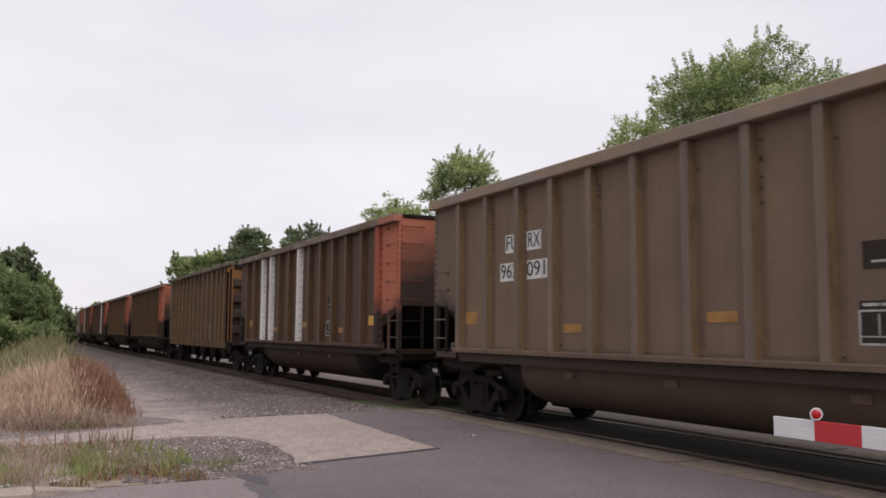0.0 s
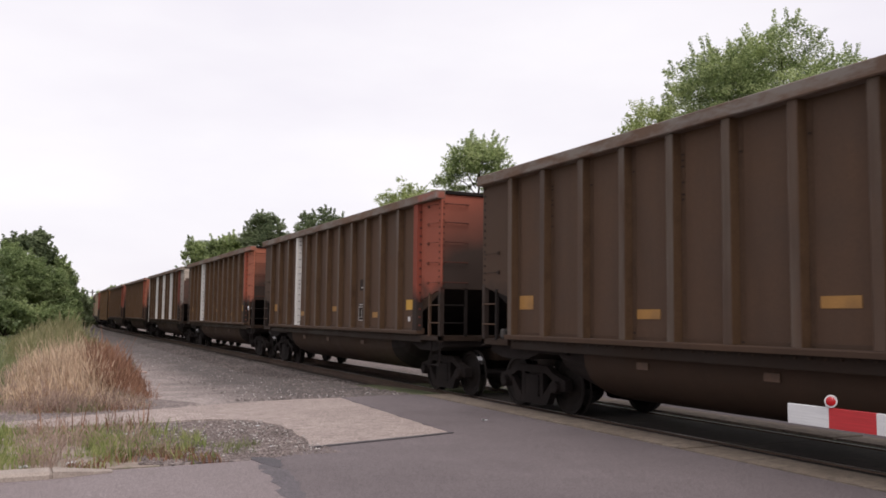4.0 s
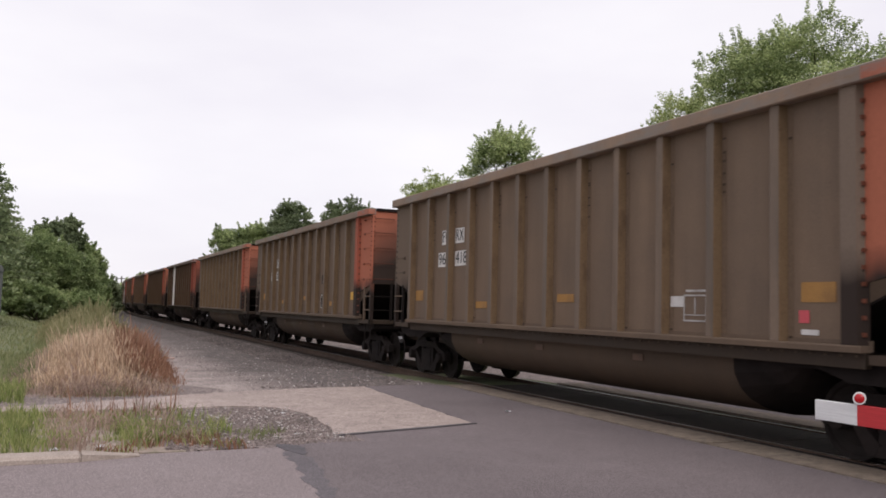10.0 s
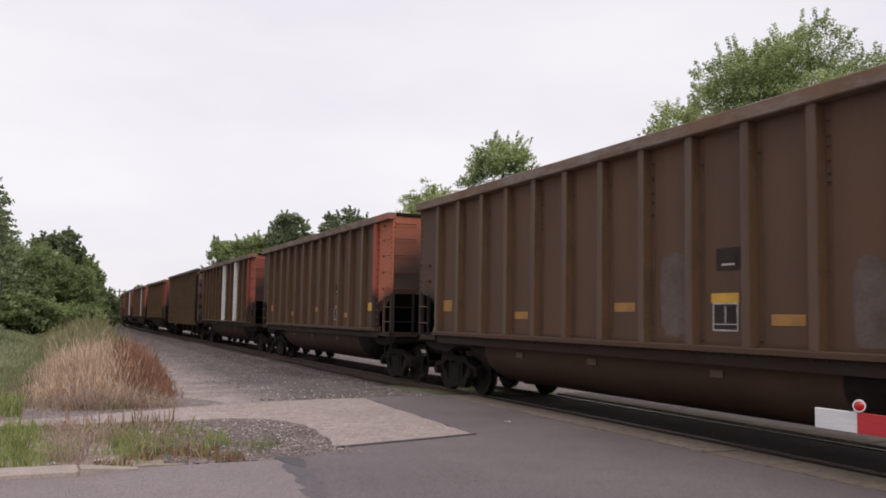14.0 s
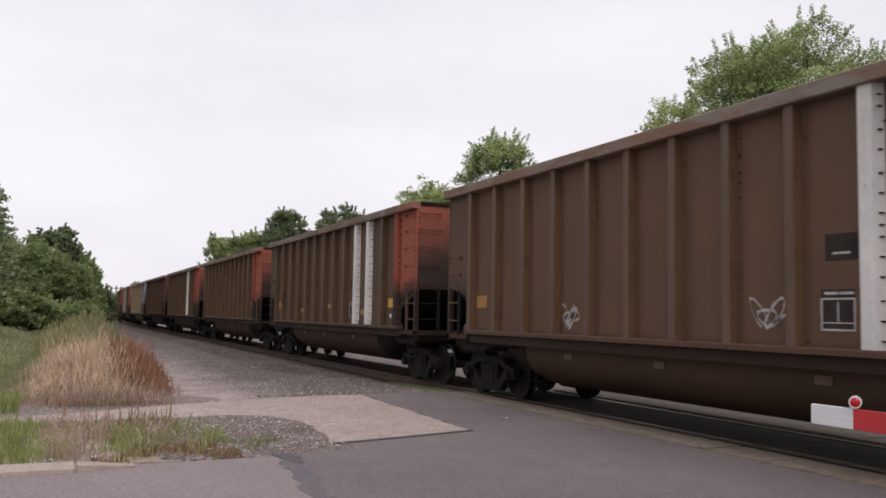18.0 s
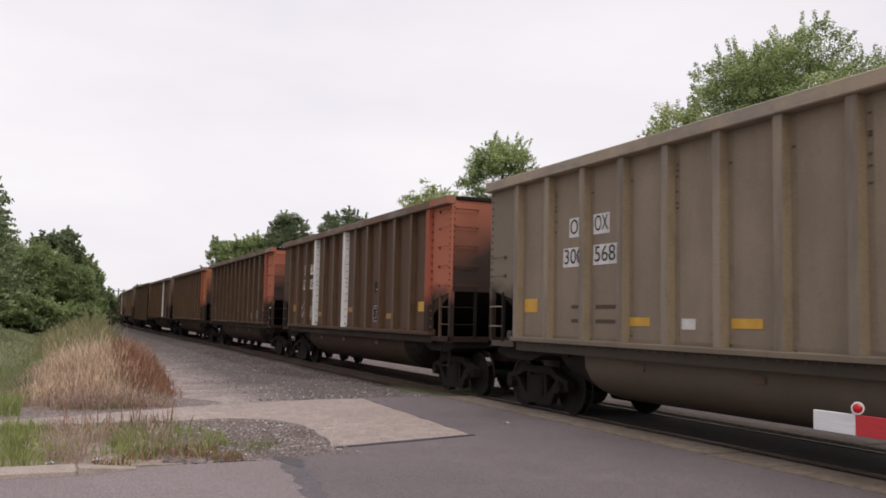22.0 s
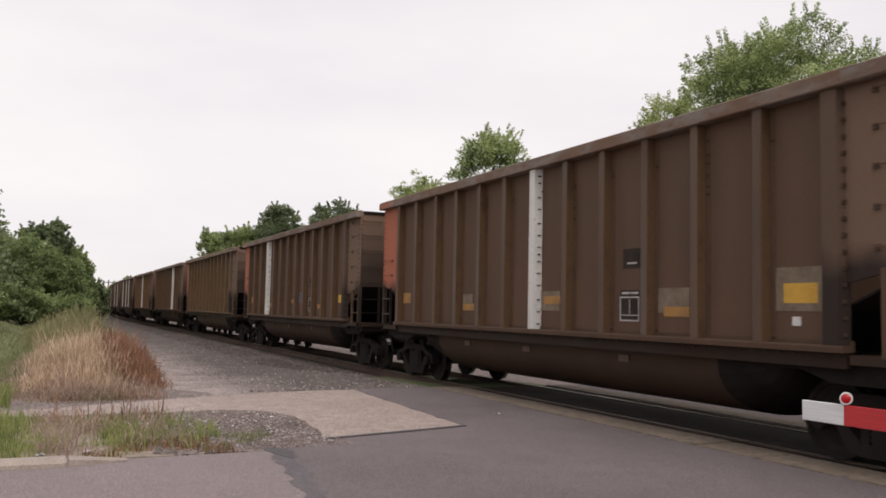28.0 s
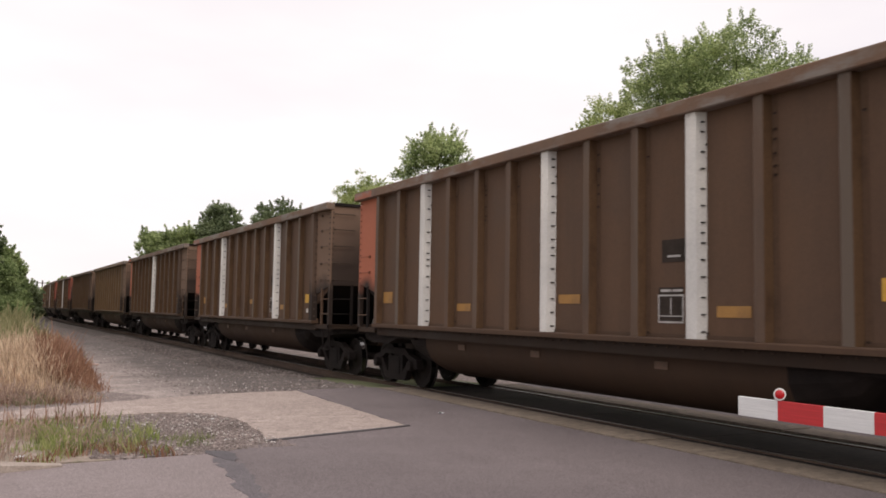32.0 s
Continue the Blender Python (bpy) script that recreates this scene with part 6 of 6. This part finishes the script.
def grasses():
    def on(x, y, k=1.0):
        return (x, y, ground_z(x, y) - 0.02, k)

    def patchy(x, y, scale=1.2):
        return noise.noise(Vector((x * scale, y * scale, 7.0))) * 0.5 + 0.5

    own = np.random.default_rng(60)
    tufts = []
    while len(tufts) < 520:
        x, y = -7.3 - 7.0 * own.random() ** 1.15, own.uniform(9.5, 13.1)
        xs = x + 0.9 * (patchy(x + 5.0, y, 1.1) - 0.5)
        lush = 1.0 if xs < -9.05 else 0.16 if xs < -8.45 else 0.6 if xs < -7.8 else 0.1
        if patchy(x, y) * lush > own.random() * 0.6:
            tufts.append((x, y, own.uniform(0.45, 1.15) * (1.0 if x < -9.05 else 0.7)))

    def verge(r):
        x, y, h = tufts[int(r.integers(len(tufts)))]
        dx, dy = r.normal(0, 0.11, 2)
        return (x + dx, max(9.47, y + dy), -0.02, h * r.uniform(0.55, 1.0))

    def thin(x0, x1, y0, y1):
        def place(r):
            while True:
                x, y = r.uniform(x0, x1), r.uniform(y0, y1)
                if patchy(x, y, 2.2) > 0.42 + 0.25 * r.random():
                    return (x, y, -0.02, r.uniform(0.3, 1.0))
        return place
    blades("verge_grass", 17000, verge, 0.25, 0.0115, GRASS, "lush green grass on the roadside verge", 61, 0.55)
    blades("verge_weeds", 1400, thin(-9.1, -7.5, 9.7, 12.9), 0.25, 0.009, PINKISH, "sparse faded weeds and seed heads on the verge", 62, 0.5, 1.8)
    blades("verge_weeds", 700, thin(-8.3, -7.0, 9.6, 12.2), 0.24, 0.012, GRASS, "sparse green weeds in the gravel edge", 63, 0.6)
    blades("verge_weeds", 260, thin(-7.2, -6.4, 9.7, 10.8), 0.14, 0.012, MEADOW_GRASS, "small weeds growing out of the gravel", 88, 0.6)
    blades("verge_weeds", 500, thin(-8.6, -7.0, 9.55, 10.4), 0.16, 0.014, RUSSET, "small russet weeds behind the kerb", 72, 0.6)
    blades("tall_seed_heads", 70, lambda r: (r.uniform(-8.9, -7.4), r.uniform(12.2, 13.0), -0.02, r.uniform(0.5, 1.0)), 0.42, 0.018, RUSSET, "tall brown seed heads by the footway", 73, 0.25)

    def right_edge(y):
        """Where the tall growth ends towards the gravel track."""
        return -7.05 + 0.95 * step((y - 15.0) / 16.0) + 0.75 * step((y - 30.0) / 34.0)

    def mound(x, y):
        """How tall the growth stands: a long hump, low at the footway and towards both sides."""
        u = (x + 9.75) / (right_edge(y) + 9.75)
        if not 0.0 < u < 1.0:
            return 0.0
        return math.sin(math.pi * u ** 1.35) ** 0.45 * (0.42 + 0.58 * step((y - 15.6) / 4.6)) * (0.5 + 0.85 * patchy(x, y, 0.9))

    def tufted(seed, count, x0, x1, y0, y1, spread, near=1.4, least=0.15):
        """Blades that stand in tufts, denser towards the footway; x0 and x1 are shares of the hump's width."""
        own = np.random.default_rng(seed)
        spots = []
        while len(spots) < count:
            y = y0 + (y1 - y0) * own.random() ** near
            x = -9.75 + (right_edge(y) + 9.75) * own.uniform(x0, x1)
            h = mound(x, y)
            if h > least * own.random():
                spots.append((x, y, h * own.uniform(0.6, 1.15)))

        def place(r):
            x, y, h = spots[int(r.integers(len(spots)))]
            dx, dy = r.normal(0, spread, 2)
            return on(x + dx, y + dy, max(0.1, h * r.uniform(0.6, 1.08) * (1 - 0.5 * min(1.0, math.hypot(dx, dy) / (3 * spread)))))
        return place

    blades("dry_grass", 24000, tufted(101, 620, 0.2, 0.72, 16.6, 30.0, 0.2), 1.22, 0.008, STRAW, "tall straw-coloured dry grass beside the railway", 64, 0.28, 1.7)
    blades("dry_grass", 9000, tufted(102, 300, 0.12, 0.8, 16.0, 30.0, 0.26), 1.02, 0.011, STRAW, "pale dry stems bent among the tall grass", 84, 0.55)
    blades("russet_weeds", 17000, tufted(103, 420, 0.7, 0.99, 17.4, 34.0, 0.18), 1.3, 0.0115, RUSSET, "russet-brown dry weeds beside the gravel track", 65, 0.38, 1.3)
    blades("russet_weeds", 3000, tufted(104, 130, 0.2, 0.7, 16.4, 30.0, 0.2), 1.1, 0.011, RUSSET, "russet-brown stems among the dry grass", 85, 0.35)
    blades("faded_weeds", 9000, tufted(105, 330, 0.02, 0.5, 16.0, 26.0, 0.2, 1.2, 0.05), 0.95, 0.012, PINKISH, "faded pinkish seed heads among the dry grass", 79, 0.45, 1.6)
    blades("faded_weeds", 6500, tufted(106, 300, 0.05, 0.97, 15.3, 18.4, 0.17, 1.0, 0.05), 0.85, 0.012, PINKISH, "faded weeds at the edge of the footway", 66, 0.5, 1.5)
    blades("low_weeds", 3400, tufted(107, 190, 0.3, 1.0, 15.2, 18.6, 0.16, 1.0, 0.02), 0.6, 0.011, RUSSET, "low dry weeds at the edge of the footway", 67, 0.55)
    blades("low_weeds", 3200, tufted(108, 150, 0.15, 1.0, 15.2, 18.8, 0.14, 1.0, 0.02), 0.6, 0.013, MEADOW_GRASS, "low green weeds at the edge of the footway", 74, 0.55)
    blades("meadow_grass", 5200, tufted(109, 220, 0.0, 0.22, 16.2, 32.0, 0.22, 1.2, 0.02), 1.15, 0.016, MEADOW_GRASS, "green weeds along the edge of the dry grass", 78, 0.4)
    blades("meadow_grass", 2600, tufted(110, 110, 0.3, 0.9, 17.0, 30.0, 0.16), 1.0, 0.015, MEADOW_GRASS, "green stems among the dry grass", 86, 0.4)
    blades("green_grass", 7500, lambda r: on(r.uniform(-13.5, -9.45), r.uniform(14.5, 16.9), r.uniform(0.3, 1.0)), 0.34, 0.015, GRASS, "lush green grass beyond the footway", 68, 0.5)
    blades("meadow_grass", 5000, lambda r: on(r.uniform(-12.5, -9.6), 17.0 + 13.0 * r.random(), r.uniform(0.2, 0.8)), 0.28, 0.018, MEADOW_GRASS, "short dull green grass of the lawn", 69, 0.5)
    blades("lawn_grass", 9000, lambda r: on(-9.9 - 8.0 * r.random(), 27.0 + 34.0 * r.random() ** 1.2, r.uniform(0.3, 1.0)), 0.2, 0.035, MEADOW_GRASS, "short green grass of the lawn before the wood", 91, 0.6)
    blades("meadow_grass", 10000, tufted(111, 420, 0.03, 0.97, 29.0, 70.0, 0.3, 1.3, 0.05), 1.35, 0.026, MEADOW_GRASS, "long green and yellow grass along the gravel track", 70, 0.4)
    blades("meadow_grass", 12000, tufted(112, 400, 0.1, 0.8, 34.0, 66.0, 0.34, 1.0, 0.1), 1.75, 0.028, BANK_GRASS, "tall yellow-green growth on the bank before the wood", 80, 0.4, 1.3)
    blades("dry_grass", 4500, tufted(113, 200, 0.2, 0.98, 28.0, 62.0, 0.26, 1.2, 0.1), 1.1, 0.022, STRAW, "dry grass along the gravel track", 71, 0.4, 1.5)
    blades("russet_weeds", 3000, tufted(114, 120, 0.6, 1.0, 33.0, 60.0, 0.26, 1.2, 0.05), 0.9, 0.02, RUSSET, "russet weeds along the gravel track", 87, 0.4)


grasses()
stones("loose_gravel", 12000, lambda r: (lambda x, y: (x, y, -0.005))(r.uniform(-7.9, -5.65), r.uniform(9.7, 13.2)), 0.017, GRAVEL, "loose grey stones scattered over the gravel patch", 81)
stones("ballast_stones", 16000, lambda r: (lambda s, x: (x, s, max(ground_z(x, s) + 0.015, -0.2 - 0.1 * max(0.0, -1.75 - x)) if x < -1.75 else -0.2))(16.4 + 40 * r.random() ** 1.6, -1.1 - 4.3 * r.random() ** 2.6), 0.038, DUSTY_GRAVEL, "crushed dark ballast stones on the shoulder of the track", 82)
stones("loose_gravel", 2200, lambda r: (lambda x, y: (x, y, ground_z(x, y) + 0.01))(r.uniform(-6.3, -2.6), 15.9 + 26 * r.random() ** 1.5), 0.024, LIGHT_GRAVEL, "loose pale stones on the gravel track", 83)


stones("loose_gravel", 380, lambda r: (lambda x, y: (x, y, max(ground_z(x, y) + 0.03, -0.2 - 0.1 * max(0.0, -1.75 - x))))(r.uniform(-6.2, -1.9), 16.4 + 26 * r.random() ** 1.5), 0.022, PALE_STONE, "bright stones scattered over the dark gravel", 89, 0.015)
stones("loose_gravel", 260, lambda r: (r.uniform(-7.6, -5.7), r.uniform(9.8, 13.1), 0.0), 0.022, PALE_STONE, "bright stones scattered over the gravel patch", 90, 0.012)


# ---- the crossing gate ----
def glow_mat(name, c, power):
    m, n, l, b = mat_new(name)
    b.inputs["Base Color"].default_value = (*c, 1)
    b.inputs["Emission Color"].default_value = (*c, 1)
    b.inputs["Emission Strength"].default_value = power
    b.inputs["Roughness"].default_value = 0.2
    return m


GATE_WHITE = plain_mat("white_reflective_sheet", (0.62, 0.62, 0.62), (0.74, 0.74, 0.74), 3.0, 0.45, bump=0.05, fine=300, stretch=(1, 1, 30))
GATE_RED = plain_mat("red_reflective_sheet", (0.42, 0.02, 0.025), (0.55, 0.03, 0.035), 3.0, 0.4, bump=0.05, fine=300, stretch=(1, 1, 30))
LAMP_RED = glow_mat("red_lamp_lens", (0.38, 0.006, 0.01), 0.06)


def gate():
    g = thing("crossing_gate", "lowered crossing gate arm with red and white stripes and red lamp", "crossing gate", pose(-3.83, 0, 0))
    tip, z0, z1 = 4.77, 0.83, 0.975
    y = tip
    for i in range(15):
        nxt = y - (0.385 if i else 0.37)
        part("stripe", boxes((-0.016, 0.016, nxt, y, z0, z1), bevel=0.003), GATE_RED if i % 2 else GATE_WHITE, g, "red stripe" if i % 2 else "white stripe")
        y = nxt
    part("arm_tube", boxes((0.018, 0.05, y, tip - 0.1, z0 + 0.03, z1 - 0.03), bevel=0.004), ALUMINIUM, g)
    lamp = part("lamp_housing", lathe([(-0.03, 0.037), (-0.03, 0.043), (0.02, 0.043), (0.035, 0.026)], 20), GATE_WHITE, g)
    lamp.location = (0, tip - 0.38, z1 + 0.048)
    lamp.rotation_euler = (0, 0, radians(38))
    lens = part("lens", lathe([(-0.044, 0.008), (-0.041, 0.022), (-0.033, 0.033), (-0.02, 0.036)], 20), LAMP_RED, lamp, "glowing red lens")
    part("bracket", boxes((-0.012, 0.012, tip - 0.38, tip - 0.34, z1 - 0.02, z1 + 0.03)), ALUMINIUM, g)
    part("mast", rods(((0.1, y - 0.5, 0), (0.1, y - 0.5, 3.2)), r=0.06, n=14), ALUMINIUM, g)
    part("gate_mechanism", boxes((-0.12, 0.32, y - 0.75, y - 0.25, 0.7, 1.25), bevel=0.03), ALUMINIUM, g)
    part("counterweight", boxes((-0.06, 0.06, y - 1.4, y - 0.75, 0.8, 1.0), bevel=0.02), GRIME_AND_SHADE, g)
    part("arm_root", boxes((-0.05, 0.05, y - 0.8, y + 0.05, z0, z1), bevel=0.01), ALUMINIUM, g)


gate()


# ---- small things ----
RV_TEAL = plain_mat("faded_teal_paint", (0.22, 0.36, 0.36), (0.3, 0.45, 0.44), 1.0, 0.5)
RV_WHITE = plain_mat("chalky_white_paint", (0.55, 0.56, 0.58), (0.66, 0.67, 0.68), 1.0, 0.5)
RV_ROOF = plain_mat("dark_grey_canvas", (0.085, 0.09, 0.088), (0.12, 0.125, 0.12), 2.0, 0.9)
DARK_GLASS = plain_mat("pale_window_glass", (0.3, 0.29, 0.33), (0.36, 0.35, 0.4), 1.0, 0.15)
TAIL_RED = plain_mat("red_tail_lamp", (0.4, 0.02, 0.02), (0.5, 0.03, 0.03), 4.0, 0.3)


def van():
    """A tall old van seen from behind, parked on the lawn."""
    x, y = at_bearing(-4.4, 46)
    g = ground_z(x, y)
    v = thing("van", "old teal and white high-roofed van parked on the lawn", "van", pose(x, y, g, 0, 0, 4))
    part("body", boxes((-1.0, 1.0, 0, 5.2, 0.55, 1.5), bevel=0.08), RV_TEAL, v)
    part("cabin", boxes((-0.98, 0.98, 0.05, 4.6, 1.5, 2.55), bevel=0.1), RV_WHITE, v)
    part("roof", prism([(-1.06, 2.5), (1.06, 2.5), (1.0, 2.75), (0.7, 2.98), (0.0, 3.08), (-0.7, 2.98), (-1.0, 2.75)], "y", -0.08, 4.7), RV_ROOF, v, "dark rounded roof")
    part("rear_window", boxes((-0.7, 0.72, 0.01, 0.06, 1.62, 2.36), bevel=0.02), DARK_GLASS, v)
    part("side_trim", boxes((0.86, 1.03, -0.03, 0.3, 0.6, 2.5), bevel=0.02), RV_ROOF, v)
    part("bumper", boxes((-1.0, 1.0, -0.18, 0.02, 0.42, 0.6), bevel=0.03), GRIME_AND_SHADE, v)
    for s in (-1, 1):
        part("tail_lamp", boxes((s * 0.7 - 0.14, s * 0.7 + 0.14, -0.04, 0.02, 0.72, 0.94), bevel=0.02), TAIL_RED, v)
        for yy in (0.9, 4.0):
            w = part("wheel", lathe([(-0.12, 0.2), (-0.12, 0.33), (-0.06, 0.38), (0.06, 0.38), (0.12, 0.33), (0.12, 0.2)], 18), GRIME_AND_SHADE, v)
            w.location = (s * 0.86, yy, 0.38)


van()


def pole():
    x, y = at_bearing(3.5, 250)
    p = thing("utility_pole", "slender wooden utility pole far along the railway", "utility pole", pose(x, y, ground_z(x, y)))
    part("shaft", rods(((0, 0, -0.3), (0, 0, 8.4)), r=0.16, n=8), BARK, p)
    part("crossarm", boxes((-1.0, 1.0, -0.08, 0.08, 7.6, 7.8)), BARK, p)


pole()
PLANK = plain_mat("faded_pink_board", (0.4, 0.28, 0.25), (0.5, 0.37, 0.33), 4.0, 0.8)
board = thing("board", "faded pinkish board lying by the gravel track", "board", pose(-6.0, 28.8, ground_z(-6.0, 28.8) + 0.05, 0, 0, 18))
part("plank", boxes((-0.45, 0.45, -0.1, 0.1, 0.0, 0.05), bevel=0.01), PLANK, board)


def litter(x, y, z, w, seed):
    """A crumpled scrap: a small folded sheet."""
    rnd = random.Random(seed)
    bm = bmesh.new()
    grid = [[bm.verts.new((w * (i / 3 - 0.5), w * 0.7 * (j / 2 - 0.5), rnd.uniform(0.0, 0.35) * w)) for i in range(4)] for j in range(3)]
    for j in range(2):
        for i in range(3):
            bm.faces.new((grid[j][i], grid[j][i + 1], grid[j + 1][i + 1], grid[j + 1][i]))
    t = thing("litter", "crumpled white scrap of litter on the ground", "litter", pose(x, y, z, 0, 0, rnd.uniform(0, 180)), "scraps of litter")
    part("scrap", bm, RV_WHITE, t)


for n, (x, y, z, w) in enumerate(((-2.58, 11.87, 0.002, 0.09), (-8.2, 16.2, -0.04, 0.2), (-8.12, 15.8, -0.04, 0.14), (-7.79, 11.9, 0.0, 0.17), (-8.55, 10.0, 0.0, 0.12), (-9.0, 9.9, 0.0, 0.1), (-6.3, 10.4, 0.0, 0.05), (-6.0, 12.4, 0.0, 0.06), (-6.9, 11.4, 0.0, 0.05))):
    litter(x, y, z, w, n + 3)


# ---- the house beyond the railway ----
SIDING = plain_mat("cream_clapboard", (0.36, 0.325, 0.28), (0.43, 0.39, 0.34), 1.2, 0.7, bump=0.1, stretch=(0.3, 1, 4))
TRIM = plain_mat("white_house_trim", (0.58, 0.57, 0.55), (0.66, 0.65, 0.63), 2.0, 0.6, bump=0.05)
HOUSE_GLASS = plain_mat("dark_house_glass", (0.05, 0.05, 0.055), (0.08, 0.08, 0.085), 1.0, 0.1)
SHINGLE = plain_mat("grey_roof_shingle", (0.12, 0.11, 0.105), (0.18, 0.165, 0.155), 2.0, 0.9, bump=0.4)


def house():
    """A low clapboard house with white trim and a porch rail, on a small rise."""
    x, y = at_bearing(52, 42)
    h = thing("house", "cream clapboard house with white trim and a porch rail", "house", pose(x, y, ground_z(x, y) - 0.12, 0, 0, -52))
    part("wall", boxes((-6.4, 6.4, 0.03, 7.0, 0, 3.5)), SIDING, h)
    key = {}
    for i in range(22):
        bm = prism([(0.0, 0.0), (0.03, 0.0), (0.03, 0.156), (0.018, 0.156)], "x", -6.38, 6.38) if not key else None
        if bm:
            key["board"] = bpy.data.meshes.new("clapboard")
            bm.to_mesh(key["board"])
            bm.free()
            key["board"].materials.append(SIDING)
        ob = new("clapboard", key["board"])
        ob.parent = h
        ob.location = (0, 0, 0.03 + 0.156 * i)
    for xx in (-6.4, -3.4, 1.55, 6.15):
        part("corner_board", boxes((xx, xx + 0.25, -0.05, 0.0, 0, 3.5), bevel=0.01), TRIM, h)
    for x0, x1 in ((-5.3, -4.5), (-2.7, -1.9), (0.02, 0.5), (2.25, 3.1), (4.3, 5.2)):
        w = part("window", boxes((x0, x1, -0.03, -0.004, 1.75, 3.0)), HOUSE_GLASS, h)
        part("frame", boxes((x0 - 0.14, x0, -0.06, 0.0, 1.6, 3.1), (x1, x1 + 0.14, -0.06, 0.0, 1.6, 3.1), (x0, x1, -0.06, 0.0, 3.0, 3.1), (x0, x1, -0.05, -0.005, 2.35, 2.4)), TRIM, w)
        part("sill", boxes((x0 - 0.2, x1 + 0.2, -0.12, 0.0, 1.5, 1.6), bevel=0.01), TRIM, w)
    part("roof", prism([(-0.6, 3.45), (3.5, 5.6), (7.6, 3.45), (7.6, 3.6), (3.5, 5.8), (-0.6, 3.6)], "x", -6.9, 6.9), SHINGLE, h)
    part("gable", prism([(0.03, 3.5), (7.0, 3.5), (3.5, 5.5)], "x", -6.38, -6.3), SIDING, h)
    part("gable", prism([(0.03, 3.5), (7.0, 3.5), (3.5, 5.5)], "x", 6.3, 6.38), SIDING, h)
    part("porch_floor", boxes((-0.8, 1.5, -1.6, -0.06, 0, 0.45), bevel=0.02), TRIM, h)
    for xx in (-0.78, 1.4):
        part("porch_post", boxes((xx, xx + 0.12, -1.6, -1.48, 0.45, 2.9)), TRIM, h)
    for z in (0.75, 1.35):
        part("porch_rail", boxes((-0.66, 1.4, -1.57, -1.51, z, z + 0.1)), TRIM, h)


house()

# ---- what moves: the train rolls towards and past the camera ----
PITCH, BODY = 16.18, 14.41


def train_at(t):
    """Where the trailing end of the first car stands along the line."""
    return 15.33 - 20.576 * t - 0.0025 * t * t


def motions():
    for k, car in CARS.items():
        rows = []
        for i in range(65):
            t = i * 0.5
            at, turn = on_line(train_at(t) + k * PITCH - BODY / 2)
            rows.append((t, pose(at.x, at.y, 0, 0, 0, turn)))
        walk(car, rows)


motions()
